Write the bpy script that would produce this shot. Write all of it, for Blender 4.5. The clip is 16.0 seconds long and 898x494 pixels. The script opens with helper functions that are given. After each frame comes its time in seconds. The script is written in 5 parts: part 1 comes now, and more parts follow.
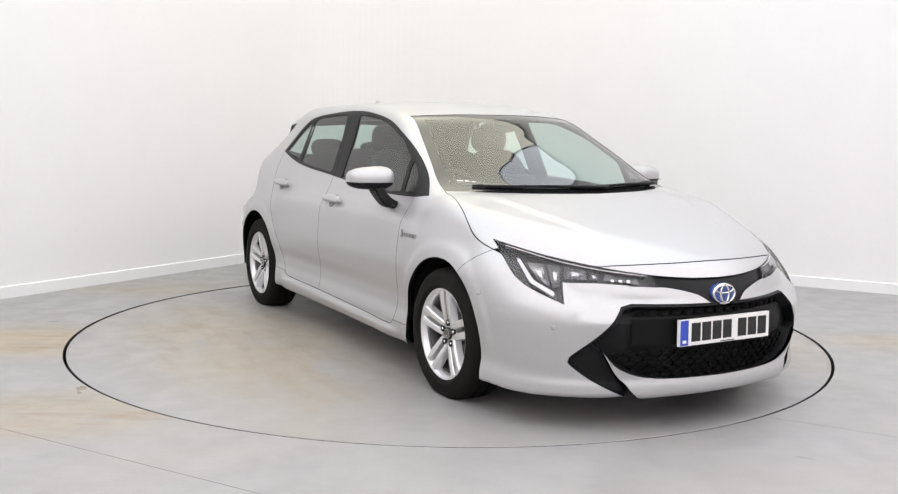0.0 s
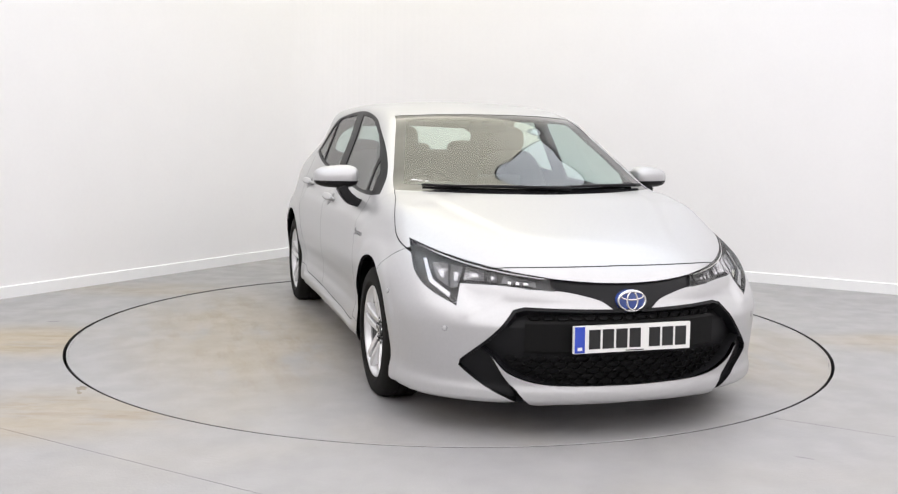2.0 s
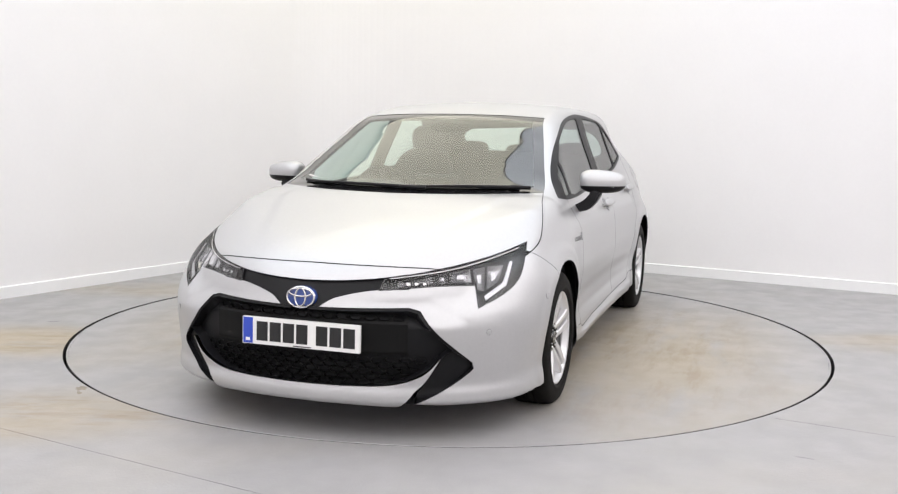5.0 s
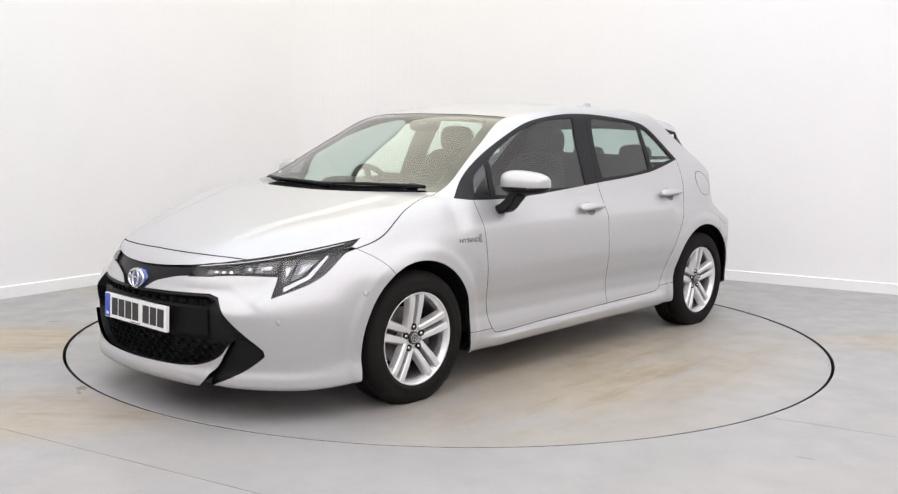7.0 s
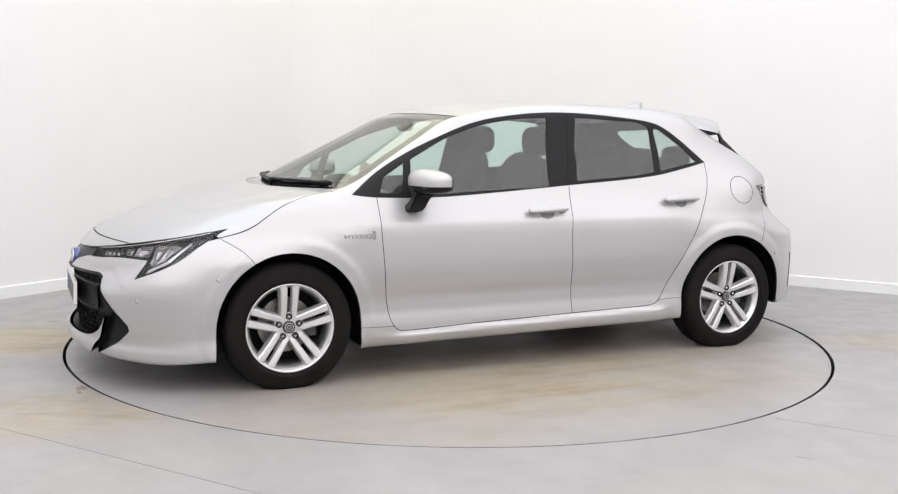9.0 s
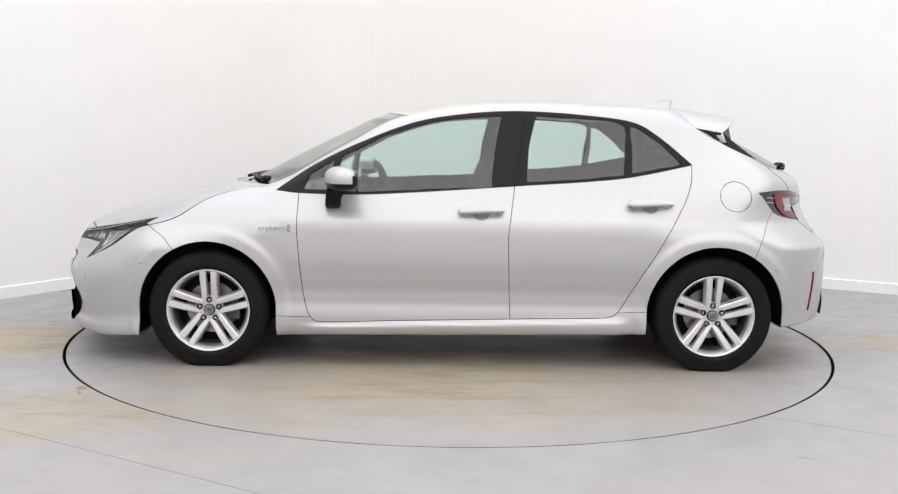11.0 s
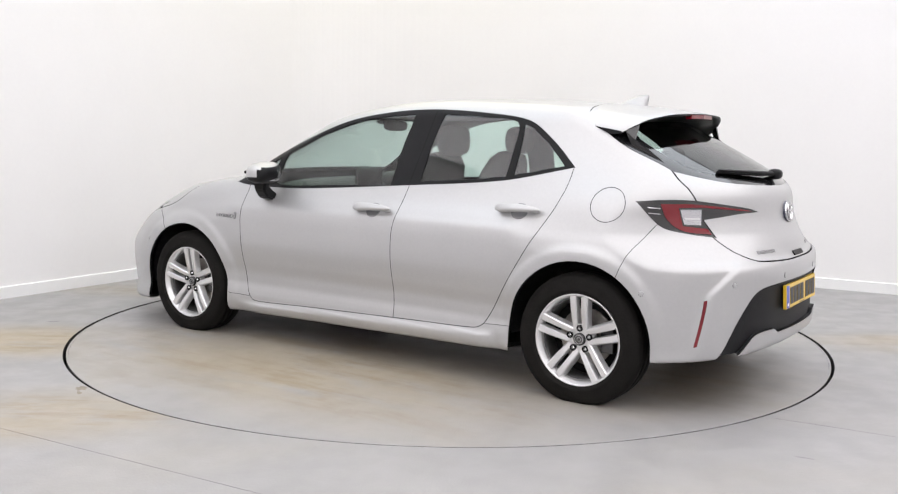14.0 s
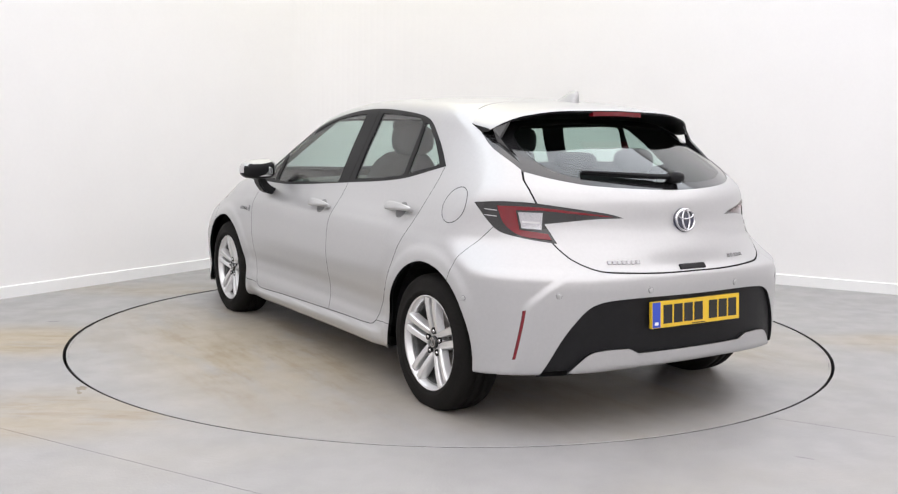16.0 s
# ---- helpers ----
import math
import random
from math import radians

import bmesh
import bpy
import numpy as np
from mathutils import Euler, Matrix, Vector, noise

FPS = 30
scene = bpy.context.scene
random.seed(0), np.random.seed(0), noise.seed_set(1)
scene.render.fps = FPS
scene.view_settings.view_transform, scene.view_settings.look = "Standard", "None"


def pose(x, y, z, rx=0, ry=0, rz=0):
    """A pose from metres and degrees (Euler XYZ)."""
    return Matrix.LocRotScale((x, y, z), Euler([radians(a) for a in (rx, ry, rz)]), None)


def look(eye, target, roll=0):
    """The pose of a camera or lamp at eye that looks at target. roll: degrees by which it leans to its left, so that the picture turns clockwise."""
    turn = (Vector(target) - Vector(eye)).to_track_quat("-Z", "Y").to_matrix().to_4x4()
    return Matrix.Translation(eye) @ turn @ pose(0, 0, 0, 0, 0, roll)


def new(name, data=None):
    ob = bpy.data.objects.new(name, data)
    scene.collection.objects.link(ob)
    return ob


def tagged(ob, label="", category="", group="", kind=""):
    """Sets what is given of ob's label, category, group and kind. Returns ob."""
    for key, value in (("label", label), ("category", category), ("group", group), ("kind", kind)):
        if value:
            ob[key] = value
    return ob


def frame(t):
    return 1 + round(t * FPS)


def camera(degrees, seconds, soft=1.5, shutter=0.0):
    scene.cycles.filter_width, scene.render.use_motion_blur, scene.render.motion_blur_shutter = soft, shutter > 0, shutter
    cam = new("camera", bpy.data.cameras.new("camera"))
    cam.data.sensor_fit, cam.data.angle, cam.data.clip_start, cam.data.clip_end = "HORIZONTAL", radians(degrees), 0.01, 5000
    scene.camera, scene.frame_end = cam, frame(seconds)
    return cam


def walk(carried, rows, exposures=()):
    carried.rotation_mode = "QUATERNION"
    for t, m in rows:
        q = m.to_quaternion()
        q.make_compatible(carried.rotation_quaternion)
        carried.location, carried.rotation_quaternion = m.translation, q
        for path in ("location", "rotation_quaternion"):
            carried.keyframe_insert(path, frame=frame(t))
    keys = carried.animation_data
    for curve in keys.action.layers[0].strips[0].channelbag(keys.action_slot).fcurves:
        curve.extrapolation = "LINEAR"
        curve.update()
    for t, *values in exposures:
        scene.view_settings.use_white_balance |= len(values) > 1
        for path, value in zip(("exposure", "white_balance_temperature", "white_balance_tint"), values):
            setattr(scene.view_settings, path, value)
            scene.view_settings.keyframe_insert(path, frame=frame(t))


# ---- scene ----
EYE = Vector((0.0, -5.931, 1.2468))
YAW, PITCH, ROLL = radians(0.0794), radians(-6.950), 0.957
AIM = EYE + 6 * Vector((-math.sin(YAW) * math.cos(PITCH), math.cos(YAW) * math.cos(PITCH), math.sin(PITCH)))
cam = camera(49.84, 16.0, soft=1.25)
walk(cam, [(0.0, look(EYE, AIM, ROLL)), (16.0, look(EYE, AIM, ROLL))])

# ---- light and exposure ----
world = bpy.data.worlds.new("world")
scene.world = world
world.use_nodes = True
world.node_tree.nodes["Background"].inputs[0].default_value = (1, 1, 1, 1)
world.node_tree.nodes["Background"].inputs[1].default_value = 0.05
scene.view_settings.exposure = 0.0
PANEL_GLOW = 1.84


# ---- materials ----
def nodes_of(name):
    m = bpy.data.materials.new(name)
    m.use_nodes = True
    return m, m.node_tree, m.node_tree.nodes["Principled BSDF"]


def plain(name, color, rough=0.5, metal=0.0, coat=0.0, bump=0.0, scale=60.0, vary=0.0, spec=0.5, coat_rough=0.03):
    """A surface with fine grain: vary changes its colour at two scales, bump its relief."""
    m, tree, bsdf = nodes_of(name)
    bsdf.inputs["Base Color"].default_value = (*color, 1)
    bsdf.inputs["Roughness"].default_value = rough
    bsdf.inputs["Metallic"].default_value = metal
    bsdf.inputs["Coat Weight"].default_value = coat
    bsdf.inputs["Coat Roughness"].default_value = coat_rough
    bsdf.inputs["Specular IOR Level"].default_value = spec
    if bump or vary:
        coord = tree.nodes.new("ShaderNodeTexCoord")
        noise_a = tree.nodes.new("ShaderNodeTexNoise")
        noise_a.inputs["Scale"].default_value = scale
        noise_a.inputs["Detail"].default_value = 5
        tree.links.new(coord.outputs["Object"], noise_a.inputs["Vector"])
        if vary:
            noise_b = tree.nodes.new("ShaderNodeTexNoise")
            noise_b.inputs["Scale"].default_value = scale / 12
            tree.links.new(coord.outputs["Object"], noise_b.inputs["Vector"])
            both = tree.nodes.new("ShaderNodeMath")
            both.operation = "ADD"
            tree.links.new(noise_a.outputs["Fac"], both.inputs[0])
            tree.links.new(noise_b.outputs["Fac"], both.inputs[1])
            ramp = tree.nodes.new("ShaderNodeMapRange")
            ramp.inputs["From Min"].default_value, ramp.inputs["From Max"].default_value = 0.6, 1.4
            tree.links.new(both.outputs[0], ramp.inputs["Value"])
            mix = tree.nodes.new("ShaderNodeMix")
            mix.data_type = "RGBA"
            mix.inputs["A"].default_value = (*[c * (1 - vary) for c in color], 1)
            mix.inputs["B"].default_value = (*[min(1, c * (1 + vary)) for c in color], 1)
            tree.links.new(ramp.outputs["Result"], mix.inputs["Factor"])
            tree.links.new(mix.outputs["Result"], bsdf.inputs["Base Color"])
        if bump:
            relief = tree.nodes.new("ShaderNodeBump")
            relief.inputs["Strength"].default_value = bump
            relief.inputs["Distance"].default_value = 0.002
            tree.links.new(noise_a.outputs["Fac"], relief.inputs["Height"])
            tree.links.new(relief.outputs["Normal"], bsdf.inputs["Normal"])
    return m


def glowing(name, color, strength):
    m, tree, bsdf = nodes_of(name)
    bsdf.inputs["Base Color"].default_value = (0.8, 0.8, 0.8, 1)
    bsdf.inputs["Emission Color"].default_value = (*color, 1)
    bsdf.inputs["Emission Strength"].default_value = strength
    return m


def pane_glass(name, tint, gloss=0.0, rough=0.0, edge=0.8):
    """Thin tinted glass: it lets light straight through and mirrors by Fresnel."""
    m, tree, bsdf = nodes_of(name)
    tree.nodes.remove(bsdf)
    out = tree.nodes["Material Output"]
    clear = tree.nodes.new("ShaderNodeBsdfTransparent")
    clear.inputs["Color"].default_value = (*tint, 1)
    shine = tree.nodes.new("ShaderNodeBsdfGlossy")
    shine.inputs["Roughness"].default_value = rough
    face = tree.nodes.new("ShaderNodeLayerWeight")
    face.inputs["Blend"].default_value = 0.5
    power = tree.nodes.new("ShaderNodeMath")
    power.operation = "POWER"
    power.inputs[1].default_value = 4.0
    tree.links.new(face.outputs["Facing"], power.inputs[0])
    more = tree.nodes.new("ShaderNodeMath")
    more.operation = "MULTIPLY_ADD"
    more.use_clamp = True
    more.inputs[1].default_value = edge
    more.inputs[2].default_value = 0.04 + gloss
    tree.links.new(power.outputs[0], more.inputs[0])
    mix = tree.nodes.new("ShaderNodeMixShader")
    tree.links.new(more.outputs[0], mix.inputs["Fac"])
    tree.links.new(clear.outputs[0], mix.inputs[1])
    tree.links.new(shine.outputs[0], mix.inputs[2])
    tree.links.new(mix.outputs[0], out.inputs["Surface"])
    return m


def floor_paint(name, seed, tan, tan_patches):
    """Grey painted concrete with specks and tan patches: (x, y, half length, half width, strength)."""
    m, tree, bsdf = nodes_of(name)
    N, L = tree.nodes.new, tree.links.new
    coord = N("ShaderNodeTexCoord")
    shift = N("ShaderNodeMapping")
    shift.inputs["Location"].default_value = (seed, seed * 0.7, 0)
    L(coord.outputs["Object"], shift.inputs["Vector"])

    def field(scale, detail, lo, hi, stretch=(1, 1, 1), rough=0.55):
        mp = N("ShaderNodeMapping")
        mp.inputs["Scale"].default_value = stretch
        L(shift.outputs[0], mp.inputs["Vector"])
        n = N("ShaderNodeTexNoise")
        n.inputs["Scale"].default_value, n.inputs["Detail"].default_value, n.inputs["Roughness"].default_value = scale, detail, rough
        L(mp.outputs[0], n.inputs["Vector"])
        r = N("ShaderNodeMapRange")
        r.interpolation_type = "SMOOTHSTEP"
        r.inputs["From Min"].default_value, r.inputs["From Max"].default_value = lo, hi
        L(n.outputs["Fac"], r.inputs["Value"])
        return r.outputs["Result"]

    def mixed(a, b, fac, amount):
        mul = N("ShaderNodeMath")
        mul.operation = "MULTIPLY"
        mul.inputs[1].default_value = amount
        L(fac, mul.inputs[0])
        mx = N("ShaderNodeMix")
        mx.data_type = "RGBA"
        if isinstance(a, tuple):
            mx.inputs["A"].default_value = (*a, 1)
        else:
            L(a, mx.inputs["A"])
        mx.inputs["B"].default_value = (*b, 1)
        L(mul.outputs[0], mx.inputs["Factor"])
        return mx.outputs["Result"]

    c = mixed((0.300, 0.296, 0.296), (0.326, 0.321, 0.319), field(3.0, 6, 0.35, 0.7), 1.0)
    c = mixed(c, (0.345, 0.315, 0.26), field(0.7, 8, 0.45, 0.75, (1, 1.6, 1), 0.62), tan)
    smear, streak = field(1.5, 9, 0.28, 0.54, (0.8, 2.0, 1), 0.66), field(2.2, 10, 0.47, 0.62, (0.6, 2.6, 1), 0.74)
    for x, y, a, b, strength in tan_patches:
        spot = N("ShaderNodeMapping")
        spot.vector_type = "TEXTURE"
        spot.inputs["Location"].default_value, spot.inputs["Scale"].default_value = (x, y, 0), (a, b, 1)
        L(coord.outputs["Object"], spot.inputs["Vector"])
        far = N("ShaderNodeVectorMath")
        far.operation = "LENGTH"
        L(spot.outputs[0], far.inputs[0])
        near = N("ShaderNodeMapRange")
        near.interpolation_type = "SMOOTHSTEP"
        near.inputs["From Min"].default_value, near.inputs["From Max"].default_value = 1.1, 0.2
        L(far.outputs["Value"], near.inputs["Value"])
        for pattern, tone, share in ((smear, (0.355, 0.295, 0.195), 0.9), (streak, (0.24, 0.18, 0.10), 0.7)):
            both = N("ShaderNodeMath")
            both.operation = "MULTIPLY"
            L(near.outputs["Result"], both.inputs[0])
            L(pattern, both.inputs[1])
            c = mixed(c, tone, both.outputs[0], strength * share)
    c = mixed(c, (0.22, 0.20, 0.18), field(26, 2, 0.76, 0.8), 0.5)
    L(c, bsdf.inputs["Base Color"])
    rough = N("ShaderNodeMapRange")
    rough.inputs["To Min"].default_value, rough.inputs["To Max"].default_value = 0.34, 0.5
    L(field(5, 4, 0.3, 0.7), rough.inputs["Value"])
    L(rough.outputs["Result"], bsdf.inputs["Roughness"])
    relief = N("ShaderNodeBump")
    relief.inputs["Strength"].default_value, relief.inputs["Distance"].default_value = 0.15, 0.003
    L(field(90, 3, 0.2, 0.8), relief.inputs["Height"])
    L(relief.outputs["Normal"], bsdf.inputs["Normal"])
    return m


WALL = plain("wall_paint", (0.80, 0.79, 0.79), 0.8, bump=0.03, scale=40, vary=0.012)
SKIRT = plain("skirting_paint", (0.82, 0.82, 0.82), 0.4, vary=0.015, scale=30)
CEIL = plain("ceiling_paint", (0.72, 0.72, 0.72), 0.85, vary=0.03, scale=12)
FLOOR = floor_paint("floor_paint", 3.1, 0.25, ((-1.75, -1.90, 0.85, 0.48, 0.7), (-2.50, -0.50, 0.95, 0.55, 1.0), (2.75, -0.15, 0.8, 0.35, 0.6), (-2.2, 1.3, 0.9, 0.4, 0.5)))
TABLE = floor_paint("turntable_paint", 11.7, 0.5, ((0.1, 1.25, 1.9, 0.95, 0.75), (-0.2, -1.25, 1.9, 0.9, 0.6), (-1.4, 0.2, 0.8, 1.1, 0.6)))
# near black, so the shade in the turntable's gap is in the colour
PIT = plain("gap_shade", (0.01, 0.01, 0.01), 0.9, vary=0.2)
STEEL = plain("edge_steel", (0.10, 0.10, 0.10), 0.5, 0.6, vary=0.2)
PAINT = plain("silver_paint", (0.460, 0.460, 0.464), 0.38, 0.50, coat=0.5, vary=0.03, scale=900, coat_rough=0.10)
BLACK = plain("gloss_black", (0.012, 0.012, 0.013), 0.12, coat=0.6, vary=0.1)
TRIM = plain("satin_black", (0.010, 0.010, 0.011), 0.40, spec=0.15, vary=0.15, bump=0.05, scale=300)
PLASTIC = plain("black_plastic", (0.011, 0.011, 0.012), 0.5, spec=0.18, bump=0.25, scale=500, vary=0.2)
SHELL = plain("inner_dark", (0.010, 0.010, 0.010), 0.8, vary=0.2, spec=0.1)
RUBBER = plain("tyre_rubber", (0.010, 0.0092, 0.0085), 0.75, spec=0.12, bump=0.2, scale=120, vary=0.35)
BARREL = plain("barrel_shade", (0.10, 0.10, 0.10), 0.5, 0.6, vary=0.3, scale=60)
ALLOY = plain("alloy_silver", (0.70, 0.70, 0.705), 0.34, 0.6, coat=0.6, vary=0.02, scale=400)
DISC = plain("brake_steel", (0.35, 0.33, 0.31), 0.4, 0.9, vary=0.25, scale=40)
CHROME = plain("chrome", (0.62, 0.62, 0.63), 0.10, 1.0, vary=0.02)
FABRIC = plain("seat_fabric", (0.022, 0.022, 0.024), 0.9, bump=0.5, scale=220, vary=0.25)
DASH = plain("dash_plastic", (0.03, 0.03, 0.031), 0.6, bump=0.3, scale=260, vary=0.2)
LINING = plain("roof_lining", (0.30, 0.30, 0.29), 0.95, bump=0.3, scale=200, vary=0.05)
WINDSCREEN = pane_glass("windscreen_glass", (0.76, 0.86, 0.82), 0.085)
SIDEGLASS = pane_glass("side_glass", (0.72, 0.85, 0.81), 0.045)
LENS = pane_glass("clear_lens", (0.93, 0.93, 0.93), 0.0, edge=0.3)
LAMPBLACK = plain("lamp_black", (0.009, 0.009, 0.010), 0.3, vary=0.1, spec=0.15)
LAMPDARK = plain("lamp_dark", (0.030, 0.030, 0.032), 0.25, vary=0.2, spec=0.5)
REDLENS = plain("red_lens", (0.15, 0.002, 0.008), 0.18, coat=0.3, vary=0.1)
SMOKE = pane_glass("smoked_lens", (0.5, 0.5, 0.5), 0.05)
REFLECTOR = plain("lamp_reflector", (0.50, 0.50, 0.52), 0.22, 0.85, vary=0.05)
BLUE = plain("emblem_blue", (0.02, 0.05, 0.22), 0.15, coat=1.0, vary=0.1)
PLATEW = plain("plate_white", (0.80, 0.80, 0.78), 0.35, coat=0.4, vary=0.02)
PLATEY = plain("plate_yellow", (0.72, 0.47, 0.02), 0.35, coat=0.4, vary=0.02)
PLATEB = plain("plate_blue", (0.02, 0.06, 0.45), 0.35, coat=0.4, vary=0.03)
INK = plain("plate_ink", (0.01, 0.01, 0.01), 0.4, vary=0.1)
PANEL = glowing("lamp_panel", (1.0, 0.968, 0.99), PANEL_GLOW)
# two tinted panels, added out of view to colour the reflections in the glass
WARMPANEL = glowing("warm_reflection_panel", (1.0, 0.965, 0.78), PANEL_GLOW * 0.95)
COOLPANEL = glowing("cool_reflection_panel", (0.86, 0.92, 1.0), PANEL_GLOW)


# ---- small mesh helpers ----
def mesh_of(bm, name, mats, smooth=True):
    me = bpy.data.meshes.new(name)
    bm.to_mesh(me)
    bm.free()
    for m in mats if isinstance(mats, (list, tuple)) else [mats]:
        me.materials.append(m)
    if smooth:
        for p in me.polygons:
            p.use_smooth = True
    return me


def part(name, bm, material, parent, label="", m=None, smooth=False):
    """Links a bmesh as one mesh object under a thing or a part."""
    ob = new(name, mesh_of(bm, name, material, smooth))
    ob.parent = parent
    if m is not None:
        ob.matrix_basis = m
    return tagged(ob, label)


def box(bm, x0, x1, y0, y1, z0, z1, bevel=0.0, m=None):
    r = bmesh.ops.create_cube(bm, size=1.0)
    vs = r["verts"]
    for v in vs:
        v.co = Vector(((x0 + x1) / 2 + v.co.x * (x1 - x0), (y0 + y1) / 2 + v.co.y * (y1 - y0), (z0 + z1) / 2 + v.co.z * (z1 - z0)))
    if m is not None:
        bmesh.ops.transform(bm, matrix=m, verts=vs)
    if bevel:
        es = list({e for v in vs for e in v.link_edges})
        bmesh.ops.bevel(bm, geom=es, offset=bevel, segments=2, affect="EDGES", profile=0.6)
    return bm


def prism(bm, outline, z0, z1, m=None):
    """An outline of (x, y) pulled from z0 to z1."""
    lo = [bm.verts.new((x, y, z0)) for x, y in outline]
    hi = [bm.verts.new((x, y, z1)) for x, y in outline]
    n = len(outline)
    bm.faces.new(lo[::-1])
    bm.faces.new(hi)
    for i in range(n):
        bm.faces.new((lo[i], lo[(i + 1) % n], hi[(i + 1) % n], hi[i]))
    if m is not None:
        bmesh.ops.transform(bm, matrix=m, verts=lo + hi)
    return bm


def lathe(bm, profile, steps=48, m=None, closed=False):
    """A profile of (radius, height) turned round z."""
    rings = []
    for i in range(steps):
        a = 2 * math.pi * i / steps
        rings.append([bm.verts.new((r * math.cos(a), r * math.sin(a), h)) for r, h in profile])
    n = len(profile)
    for i in range(steps):
        a, b = rings[i], rings[(i + 1) % steps]
        for j in range(n if closed else n - 1):
            k = (j + 1) % n
            bm.faces.new((a[j], b[j], b[k], a[k]))
    if m is not None:
        bmesh.ops.transform(bm, matrix=m, verts=[v for r in rings for v in r])
    return bm


def tube(bm, points, radius, sides=8, squash=1.0):
    """A round bar along a line of points."""
    pts = [Vector(p) for p in points]
    rings = []
    for i, p in enumerate(pts):
        d = (pts[min(i + 1, len(pts) - 1)] - pts[max(i - 1, 0)]).normalized()
        up = Vector((0, 0, 1)) if abs(d.z) < 0.9 else Vector((1, 0, 0))
        a = d.cross(up).normalized()
        b = a.cross(d)
        r = radius(i / (len(pts) - 1)) if callable(radius) else radius
        rings.append([bm.verts.new(p + r * (math.cos(k * 2 * math.pi / sides) * a + squash * math.sin(k * 2 * math.pi / sides) * b)) for k in range(sides)])
    for u, w in zip(rings, rings[1:]):
        for k in range(sides):
            bm.faces.new((u[k], u[(k + 1) % sides], w[(k + 1) % sides], w[k]))
    bm.faces.new(rings[0][::-1])
    bm.faces.new(rings[-1])
    return bm


# ---- the room ----
CORNER = Vector((-1.02, 4.20, 0))
LEFT = Vector((-0.537, -0.843, 0)).normalized()
RIGHT = Vector((0.875, -0.485, 0)).normalized()
SIDE_L, SIDE_R, HIGH = 13.0, 12.5, 4.3


def room_outline(inset, steps=40, radius_l=1.0, radius_r=2.4):
    """The walls' line in plan, with a rounded far corner; inset pulls it inwards."""
    far_r, far_l = CORNER + RIGHT * SIDE_R, CORNER + LEFT * SIDE_L
    near = CORNER + LEFT * SIDE_L + RIGHT * SIDE_R
    start, end = CORNER + LEFT * radius_l, CORNER + RIGHT * radius_r
    curve = []
    for i in range(steps + 1):
        t = i / steps
        curve.append((1 - t) ** 2 * start + 2 * t * (1 - t) * CORNER + t * t * end)
    pts = [far_l] + curve + [far_r, near]
    mid = CORNER + (LEFT * SIDE_L + RIGHT * SIDE_R) / 2
    out = []
    n = len(pts)
    for i, p in enumerate(pts):
        a, b = (p - pts[i - 1]).normalized(), (pts[(i + 1) % n] - p).normalized()
        na, nb = Vector((a.y, -a.x, 0)), Vector((b.y, -b.x, 0))
        nn = (na + nb).normalized()
        if nn.dot(mid - p) < 0:
            nn = -nn
        out.append(p + nn * inset / max(0.3, abs(nn.dot(na))))
    return out


def ring_wall(inset0, inset1, z0, z1, bevel=0.0):
    bm = bmesh.new()
    a, b = room_outline(inset0), room_outline(inset1)
    n = len(a)
    prof = [(a, z0), (a, z1), (b, z1 - bevel), (b, z0)]
    rows = [[bm.verts.new((p.x, p.y, z)) for p in line] for line, z in prof]
    for j in range(4):
        u, w = rows[j], rows[(j + 1) % 4]
        for i in range(n):
            k = (i + 1) % n
            bm.faces.new((u[i], u[k], w[k], w[i]))
    bmesh.ops.recalc_face_normals(bm, faces=bm.faces)
    return bm


def structure(name, bm, mat, label, smooth=False):
    ob = new(name, mesh_of(bm, name, mat, smooth))
    return tagged(ob, label, name.split("_")[0], kind="structure")


structure("wall_studio", ring_wall(-0.15, 0.0, -0.05, HIGH + 0.05), WALL, "plain white painted studio walls with rounded corner")
structure("baseboard", ring_wall(0.0, 0.016, 0.0, 0.088, 0.006), SKIRT, "low white painted skirting board along the studio wall")
RIM, DISK = 2.243, 2.226
DECK = -0.002


def floor_sheet():
    """The floor round the turntable's hole, out to under the walls."""
    bm = bmesh.new()
    out = room_outline(-0.1)
    mid = Vector((0, 0, 0))
    n = 192
    inner, outer, low = [], [], []
    for i in range(n):
        a = 2 * math.pi * i / n
        d = Vector((math.cos(a), math.sin(a), 0))
        best = 30.0
        for p, q in zip(out, out[1:] + out[:1]):
            e = q - p
            den = d.x * e.y - d.y * e.x
            if abs(den) > 1e-9:
                s = (p.x * e.y - p.y * e.x) / den
                u = (p.x * d.y - p.y * d.x) / den
                if s > 0 and -1e-6 <= u <= 1 + 1e-6:
                    best = min(best, s)
        inner.append(bm.verts.new(d * RIM))
        outer.append(bm.verts.new(d * best))
        low.append(bm.verts.new(d * RIM + Vector((0, 0, -0.12))))
    for i in range(n):
        k = (i + 1) % n
        bm.faces.new((inner[i], outer[i], outer[k], inner[k]))
        # the hole's wall is blackened for the gap's shade
        bm.faces.new((low[i], inner[i], inner[k], low[k])).material_index = 1
    return bm


ground = structure("floor", floor_sheet(), [FLOOR, PIT], "grey painted concrete studio floor with tan scuffs")
bm = bmesh.new()
lathe(bm, [(0.001, -0.12), (2.6, -0.12)], 64)
structure("pit", bm, PIT, "dark pit under the turntable")
turntable = tagged(new("turntable"), "round grey turntable set flush in the studio floor", "turntable")


